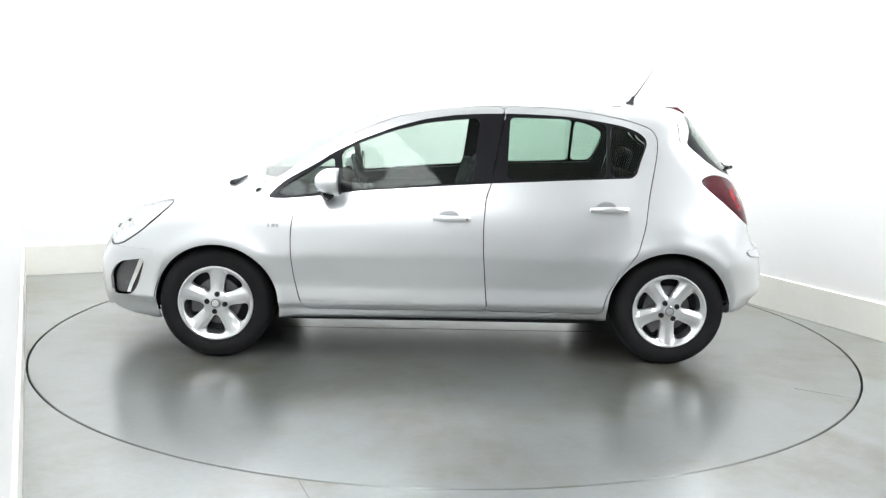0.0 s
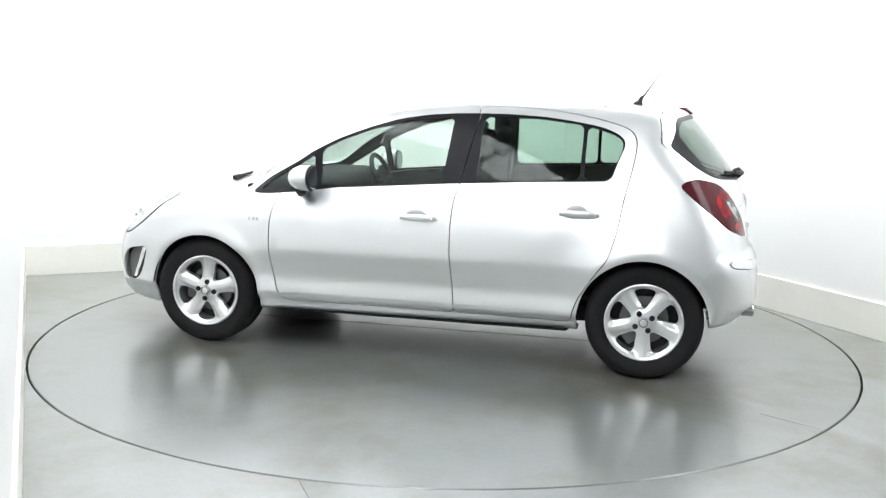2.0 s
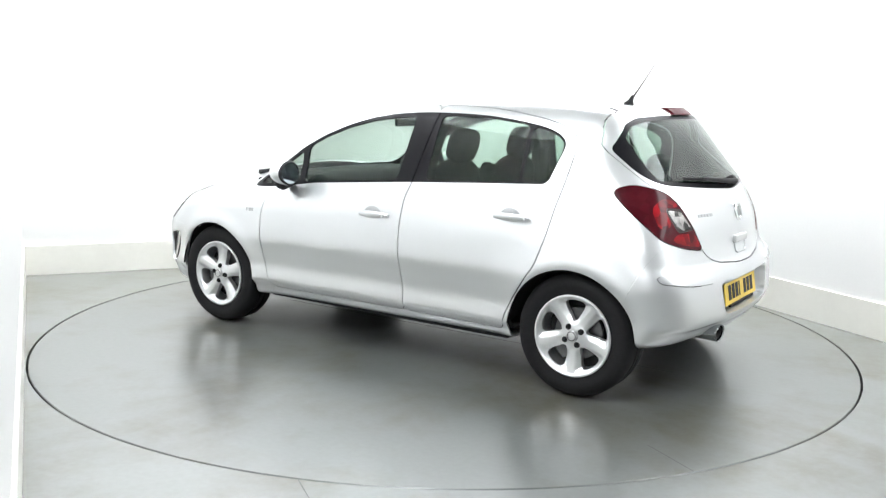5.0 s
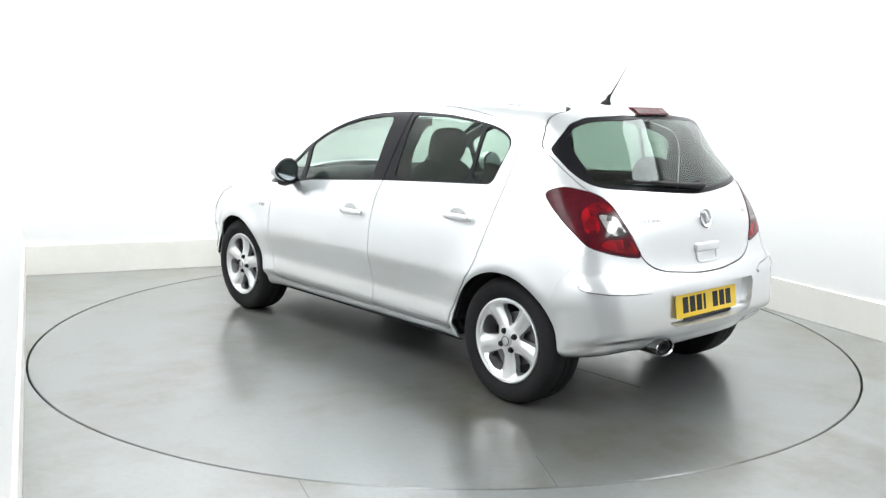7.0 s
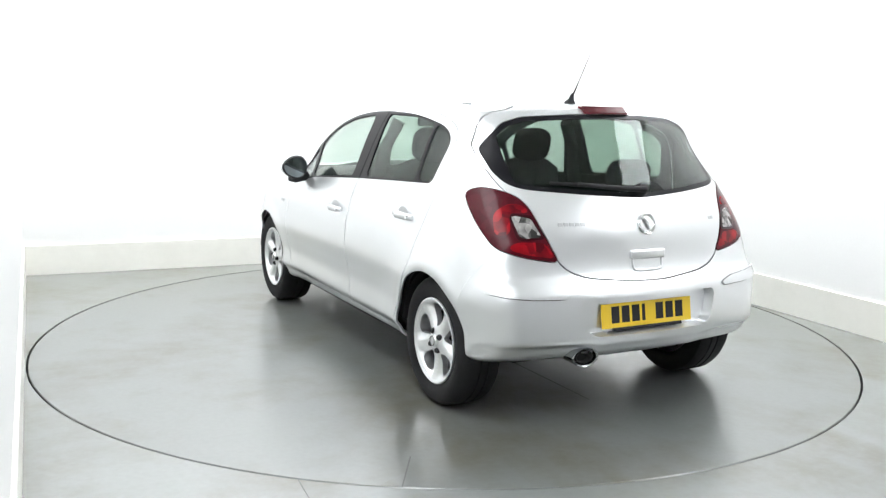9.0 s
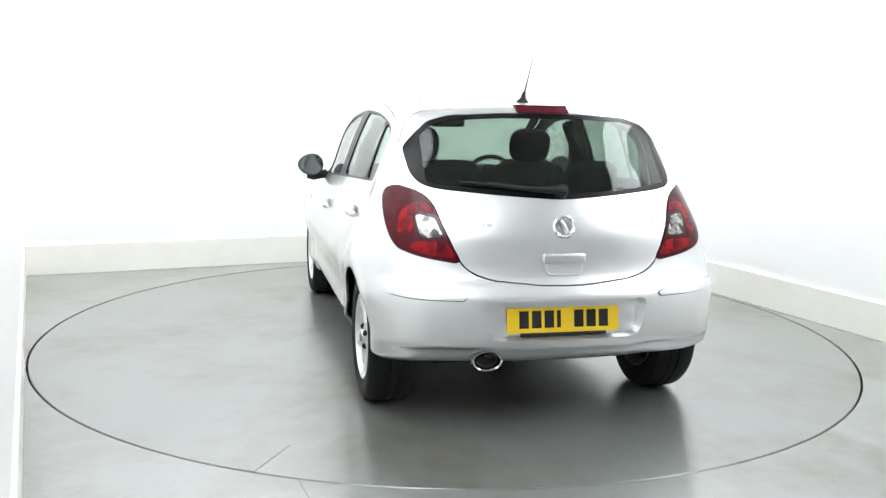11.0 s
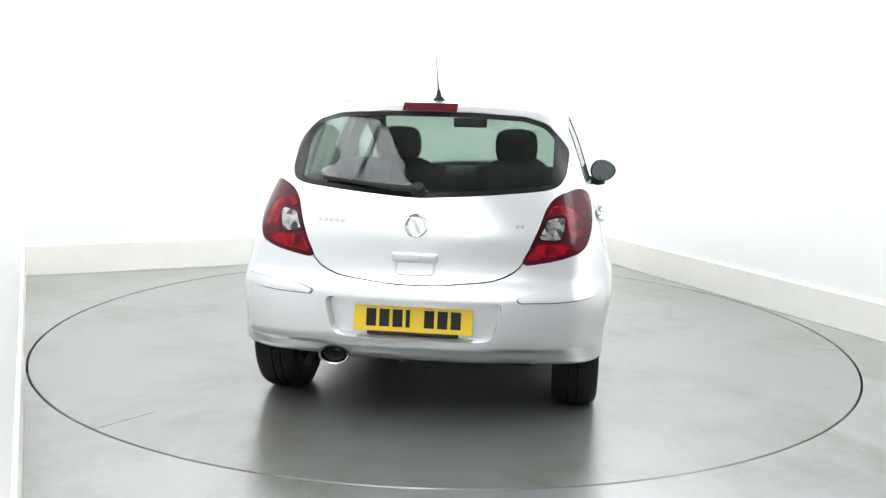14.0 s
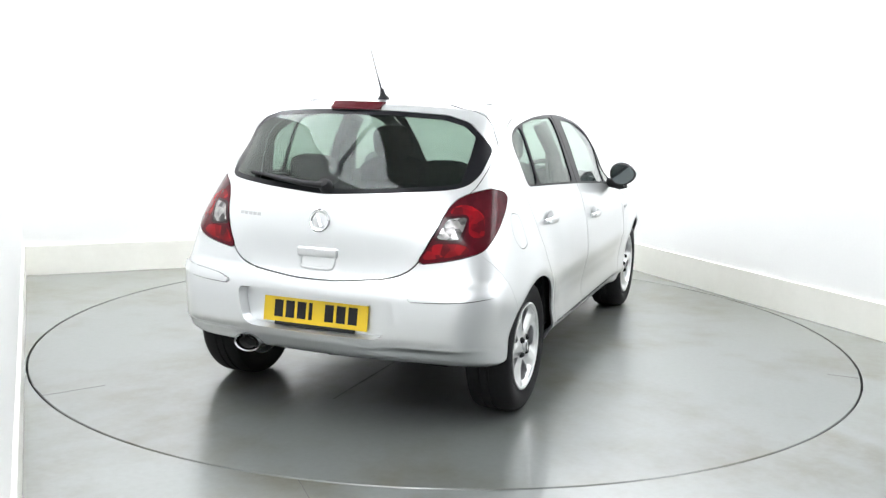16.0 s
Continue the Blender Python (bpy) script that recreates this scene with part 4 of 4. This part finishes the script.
def roof_details():
    for s in (1, -1):
        z = float(top_line(-0.95) - top_crown(-0.95) * (0.49 / 0.75) ** 2)
        o = part("roof_cap", box(bmesh.new(), -0.045, 0.045, -0.009, 0.009, -0.012, 0.005, 0.003, 2), M_DARK_CHROME, car, "small dark roof mount cap", True)
        o.matrix_basis = pose(-0.95, s * 0.49, z)


roof_details()


def front_details():
    for y0, y1 in ((0.46, 0.33),):
        pts = []
        for u in np.linspace(0, 1, 7):
            y, x = y0 + (y1 - y0) * u, 1.225 - 0.06 * u
            pts.append((x, y, float(top_line(x) - top_crown(x) * (y / 0.75) ** 2) + 0.010))
        part("wiper", tube(bmesh.new(), pts, 0.010, 8, [0.020, 0.018, 0.013, 0.010, 0.009, 0.008, 0.006]), M_PLASTIC, car, "black windscreen wiper", True)
    for sign in (1, -1):
        for k, w in enumerate((0.010, 0.018, 0.014)):
            x = 0.962 - 0.022 * k
            p = skin_near([(x, 0.752)])[0]
            part("badge_bar", box(bmesh.new(), x - w, x, p[1] * sign - 0.003, p[1] * sign + 0.003, 0.742, 0.762, 0.001), M_POCKET, car, "small dark chrome badge bar")


front_details()


# ---------------------------------------------------------------- wheels
def rim_face():
    """Five-spoke face as a dished disc with five rounded openings."""
    rs = np.concatenate([np.linspace(0.0, 0.075, 6)[1:], np.linspace(0.083, 0.205, 17)])
    n = 150
    prof = curve((0.0, 0.004), (0.04, 0.004), (0.07, -0.004), (0.11, -0.004), (0.17, 0.004), (0.195, 0.010), (0.206, 0.012))
    v = [(0, 0, 0)]
    for r in rs:
        for k in range(n):
            a = 2 * math.pi * k / n
            v.append((r * math.cos(a), r * math.sin(a), 0))
    f = [(0, 1 + k, 1 + (k + 1) % n) for k in range(n)]
    for i in range(len(rs) - 1):
        for k in range(n):
            a, b = 1 + i * n + k, 1 + i * n + (k + 1) % n
            f += [(a, a + n, b + n), (a, b + n, b)]
    v = np.array(v)
    r, ang = np.hypot(v[:, 0], v[:, 1]), np.arctan2(v[:, 1], v[:, 0])
    # spoke profile: raised ridge in the middle of each spoke
    near = (ang - math.pi / 2 + math.pi / 5) % (2 * math.pi / 5) - math.pi / 5
    off = r * np.sin(near)
    v[:, 2] = prof(r) - 0.020 * step(0.010, 0.048, np.abs(off)) * step(0.055, 0.10, r) * step(0.196, 0.165, r)
    m = (v, np.tile([0.0, 0.0, 1.0], (len(v), 1)), np.array(f))
    for k in range(5):
        a = math.pi / 2 + math.pi / 5 + 2 * math.pi * k / 5
        c, s = math.cos(a), math.sin(a)
        uv = np.stack([m[0][:, 0] * c + m[0][:, 1] * s, -m[0][:, 0] * s + m[0][:, 1] * c], -1)
        hole = rounded([(0.070, -0.010), (0.070, 0.010), (0.108, 0.031), (0.146, 0.053), (0.166, 0.054), (0.178, 0.030), (0.181, 0.0), (0.178, -0.030), (0.166, -0.054), (0.146, -0.053), (0.108, -0.031)], 2)
        m = cut(m, poly_distance(uv, hole))[1]
    v, nrm, f = m
    # a copy behind for the thickness, with walls
    return v, f


def make_wheel(cx, sign, spin):
    wheel = new("wheel")
    wheel.parent = car
    wheel.matrix_basis = pose(cx, sign * 0.80, HUB_Z, 0, spin, 0) @ Matrix.Diagonal((1, sign, 1, 1))
    tagged(wheel, "alloy wheel with a black tyre")
    # outward is +y of the wheel
    prof = [(0.203, 0.000), (0.214, 0.004), (0.228, 0.010), (0.250, 0.016), (0.275, 0.015), (0.292, 0.006), (0.302, -0.008), (0.3085, -0.025), (0.310, -0.055), (0.310, -0.075), (0.303, -0.078), (0.303, -0.083), (0.310, -0.086),
            (0.310, -0.116), (0.303, -0.119), (0.303, -0.124), (0.310, -0.127), (0.3085, -0.165), (0.300, -0.185), (0.275, -0.197), (0.24, -0.195), (0.203, -0.185)]
    part("tyre", lathe(bmesh.new(), prof, 96, "y", True), M_RUBBER, wheel, "black road tyre", True, 30)
    v, f = RIM
    verts = np.stack([v[:, 0], v[:, 2] - 0.006, v[:, 1]], -1)
    n = np.tile([0.0, 1.0, 0.0], (len(verts), 1))
    face = sheet_part("spokes", (verts, n, f[:, ::-1]), M_ALLOY, wheel, 0.030, 0.0, "silver five-spoke alloy face")
    part("rim", lathe(bmesh.new(), [(0.190, 0.004), (0.200, 0.010), (0.2065, 0.008), (0.207, -0.004), (0.198, -0.02), (0.186, -0.06), (0.182, -0.16), (0.205, -0.185), (0.200, -0.186), (0.178, -0.16), (0.181, -0.06), (0.186, -0.01)], 96, "y", True), M_ALLOY, wheel, "silver rim barrel", True)
    part("centre_cap", lathe(bmesh.new(), [(0.0, 0.012), (0.018, 0.012), (0.026, 0.009), (0.030, 0.003), (0.031, -0.01)], 40, "y"), M_ALLOY, wheel, "silver centre cap", True)
    part("cap_ring", lathe(bmesh.new(), [(0.020, 0.0125), (0.022, 0.015), (0.024, 0.0115)], 40, "y"), M_DISC_METAL, wheel, "dull ring on the cap", True)
    for k in range(4):
        a = 2 * math.pi * k / 4 + 0.1
        o = part("wheel_bolt", lathe(bmesh.new(), [(0.0, 0.006), (0.009, 0.006), (0.0105, 0.003), (0.0105, -0.004), (0.0145, -0.002), (0.015, -0.012)], 18, "y"), M_PLASTIC, wheel, "dark wheel bolt", True)
        o.location = (0.049 * math.cos(a), 0.002, 0.049 * math.sin(a))
    part("brake_disc", lathe(bmesh.new(), [(0.04, -0.07), (0.128, -0.07), (0.130, -0.072), (0.130, -0.092), (0.04, -0.092)], 64, "y"), M_DISC_METAL, wheel, "grey brake disc", True)
    part("wheel_back", lathe(bmesh.new(), [(0.0, -0.11), (0.180, -0.11), (0.180, -0.115), (0.0, -0.115)], 48, "y"), M_PLASTIC, wheel, "black back plate")
    bm = box(bmesh.new(), 0.06, 0.145, -0.105, -0.050, -0.07, 0.07, 0.012, 2)
    part("caliper", bm, M_DISC_METAL, wheel, "grey brake caliper", True)
    return wheel


RIM = rim_face()
make_wheel(AXLE, 1, -3)
make_wheel(-AXLE, 1, 36)
make_wheel(AXLE, -1, 12)
make_wheel(-AXLE, -1, 50)


# ---------------------------------------------------------------- cabin and underside
def soft_block(bm, x0, x1, y0, y1, z0, z1, bevel, m=None):
    return box(bm, x0, x1, y0, y1, z0, z1, bevel, 4, m)


def cushion_shape(bm, x, y, z, a, b, c, m=None):
    """A pillow: a ball with squared-off sides."""
    r = bmesh.ops.create_uvsphere(bm, u_segments=28, v_segments=18, radius=1)
    for v in r["verts"]:
        p = [math.copysign(abs(q) ** 0.62, q) for q in v.co]
        v.co = Vector((x + p[0] * a, y + p[1] * b, z + p[2] * c))
        if m is not None:
            v.co = m @ v.co
    return bm


def make_seat(y):
    seat = new("front_seat")
    seat.parent = car
    seat.matrix_basis = pose(0.12, y, 0)
    tagged(seat, "charcoal cloth front seat")
    part("cushion", soft_block(bmesh.new(), -0.28, 0.28, -0.25, 0.25, 0.42, 0.58, 0.05), M_FABRIC, seat, "", True)
    lean = pose(-0.22, 0, 0.52, 0, -16, 0)
    bm = cushion_shape(bmesh.new(), 0.0, 0.0, 0.28, 0.075, 0.245, 0.325, lean)
    part("backrest", bm, M_FABRIC, seat, "", True)
    for s in (1, -1):
        bm = soft_block(bmesh.new(), 0.0, 0.11, 0.17 if s > 0 else -0.25, 0.25 if s > 0 else -0.17, 0.05, 0.54, 0.03, lean)
        part("bolster", bm, M_FABRIC, seat, "", True)
    bm = cushion_shape(bmesh.new(), 0.0, 0.0, 0.690, 0.055, 0.122, 0.100, lean)
    part("headrest", bm, M_FABRIC, seat, "", True)
    for s in (1, -1):
        part("headrest_post", tube(bmesh.new(), [lean @ Vector((0, s * 0.06, 0.55)), lean @ Vector((0, s * 0.06, 0.65))], 0.007), M_CHROME, seat, "", True)


make_seat(0.34)
make_seat(-0.34)
bench = new("rear_bench")
bench.parent = car
tagged(bench, "charcoal cloth rear bench")
part("cushion", soft_block(bmesh.new(), -1.02, -0.52, -0.62, 0.62, 0.42, 0.60, 0.05), M_FABRIC, bench, "", True)
lean = pose(-1.0, 0, 0.55, 0, -20, 0)
part("backrest", soft_block(bmesh.new(), -0.06, 0.06, -0.62, 0.62, 0.0, 0.50, 0.045, lean), M_FABRIC, bench, "", True)
for y in (0.36, -0.36):
    part("headrest", cushion_shape(bmesh.new(), 0.0, y, 0.555, 0.045, 0.135, 0.085, lean), M_FABRIC, bench, "", True)
bm = bmesh.new()
box(bm, 0.60, 1.03, -0.60, 0.60, 0.55, 0.975, 0.09, 5)
part("dashboard", bm, M_TRIM, car, "charcoal dashboard", True)
bm = bmesh.new()
ring = [(0.175 * math.cos(2 * math.pi * k / 36), 0.175 * math.sin(2 * math.pi * k / 36)) for k in range(37)]
tilt = pose(0.52, -0.36, 0.90, 0, -65, 0)
tube(bm, [tilt @ Vector((c, s, 0)) for c, s in ring], 0.016, 10)
sw = part("steering_wheel", bm, M_TRIM, car, "charcoal steering wheel", True)
bm = bmesh.new()
for a in (0, 180, 270):
    c, s = math.cos(radians(a)), math.sin(radians(a))
    tube(bm, [tilt @ Vector((0.03 * s, 0.03 * c, -0.02)), tilt @ Vector((0.17 * s, 0.17 * c, 0))], 0.018, 8)
part("wheel_spokes", bm, M_TRIM, sw, "", True)
part("airbag_cover", box(bmesh.new(), -0.06, 0.06, -0.07, 0.07, -0.04, 0.005, 0.02, 3, tilt), M_TRIM, sw, "", True)
part("steering_column", tube(bmesh.new(), [tilt @ Vector((0, 0, -0.02)), tilt @ Vector((0, 0, -0.30))], 0.035, 12), M_TRIM, car, "", True)
part("inside_mirror", box(bmesh.new(), 0.36, 0.385, -0.11, 0.11, 1.265, 1.325, 0.012, 3), M_TRIM, car, "dark inside mirror", True)
part("mirror_stem", tube(bmesh.new(), [(0.38, 0, 1.30), (0.42, 0, 1.345)], 0.010, 8), M_TRIM, car, "", True)
part("parcel_shelf", box(bmesh.new(), -1.62, -1.24, -0.56, 0.56, 0.955, 0.975, 0.008), M_TRIM, car, "charcoal parcel shelf", True)
part("cabin_floor", box(bmesh.new(), -1.70, 1.0, -0.62, 0.62, 0.36, 0.40, 0.02), M_TRIM, car, "charcoal cabin carpet")
part("bulkhead", box(bmesh.new(), 1.02, 1.06, -0.64, 0.64, 0.40, 0.93, 0.01), M_TRIM, car, "dark bulkhead")
for s in (1, -1):
    lo = [(-0.26, s * 0.70, 0.9), (-0.29, s * 0.645, 1.15), (-0.32, s * 0.565, 1.32)]
    part("pillar_cover", tube(bmesh.new(), lo, 0.04, 10), M_TRIM, car, "dark pillar cover", True)
    part("seat_belt", tube(bmesh.new(), [(-0.26, s * 0.635, 0.55), (-0.275, s * 0.60, 1.25)], 0.012, 6), M_FABRIC, car, "black seat belt", True)
under = new("underside")
under.parent = car
tagged(under, "dark underside of the car")
part("floor_pan", box(bmesh.new(), -1.50, 1.80, -0.52, 0.52, 0.22, 0.32, 0.03), M_PLASTIC, under)
part("sill_pan", box(bmesh.new(), -0.86, 0.86, -0.74, 0.74, 0.21, 0.30, 0.02), M_PLASTIC, under)
part("exhaust_pipe", tube(bmesh.new(), [(0.9, 0.05, 0.20), (-1.0, 0.05, 0.20), (-1.5, 0.1, 0.24)], 0.028, 10), M_DISC_METAL, under, "grey exhaust pipe", True)
for cx in (AXLE, -AXLE):
    part("axle", tube(bmesh.new(), [(cx, -0.7, 0.29), (cx, 0.7, 0.29)], 0.035, 10), M_PLASTIC, under, "", True)
# engine bay fill under the bonnet, boot fill behind the bumper
part("engine_cover", box(bmesh.new(), 1.08, 1.80, -0.50, 0.50, 0.30, 0.70, 0.05), M_PLASTIC, under)


# ---------------------------------------------------------------- movement
def motions():
    table_rows, car_rows = [], []
    for k in range(33):
        t = k * 0.5
        m = pose(0, 0, 0, 0, 0, turned(t))
        table_rows.append((t, pose(*DISC_AT, 0, 0, 0, turned(t))))
        car_rows.append((t, m @ pose(CAR_OFFSET[0], CAR_OFFSET[1], 0)))
    walk(turntable, table_rows)
    walk(car, car_rows)


motions()
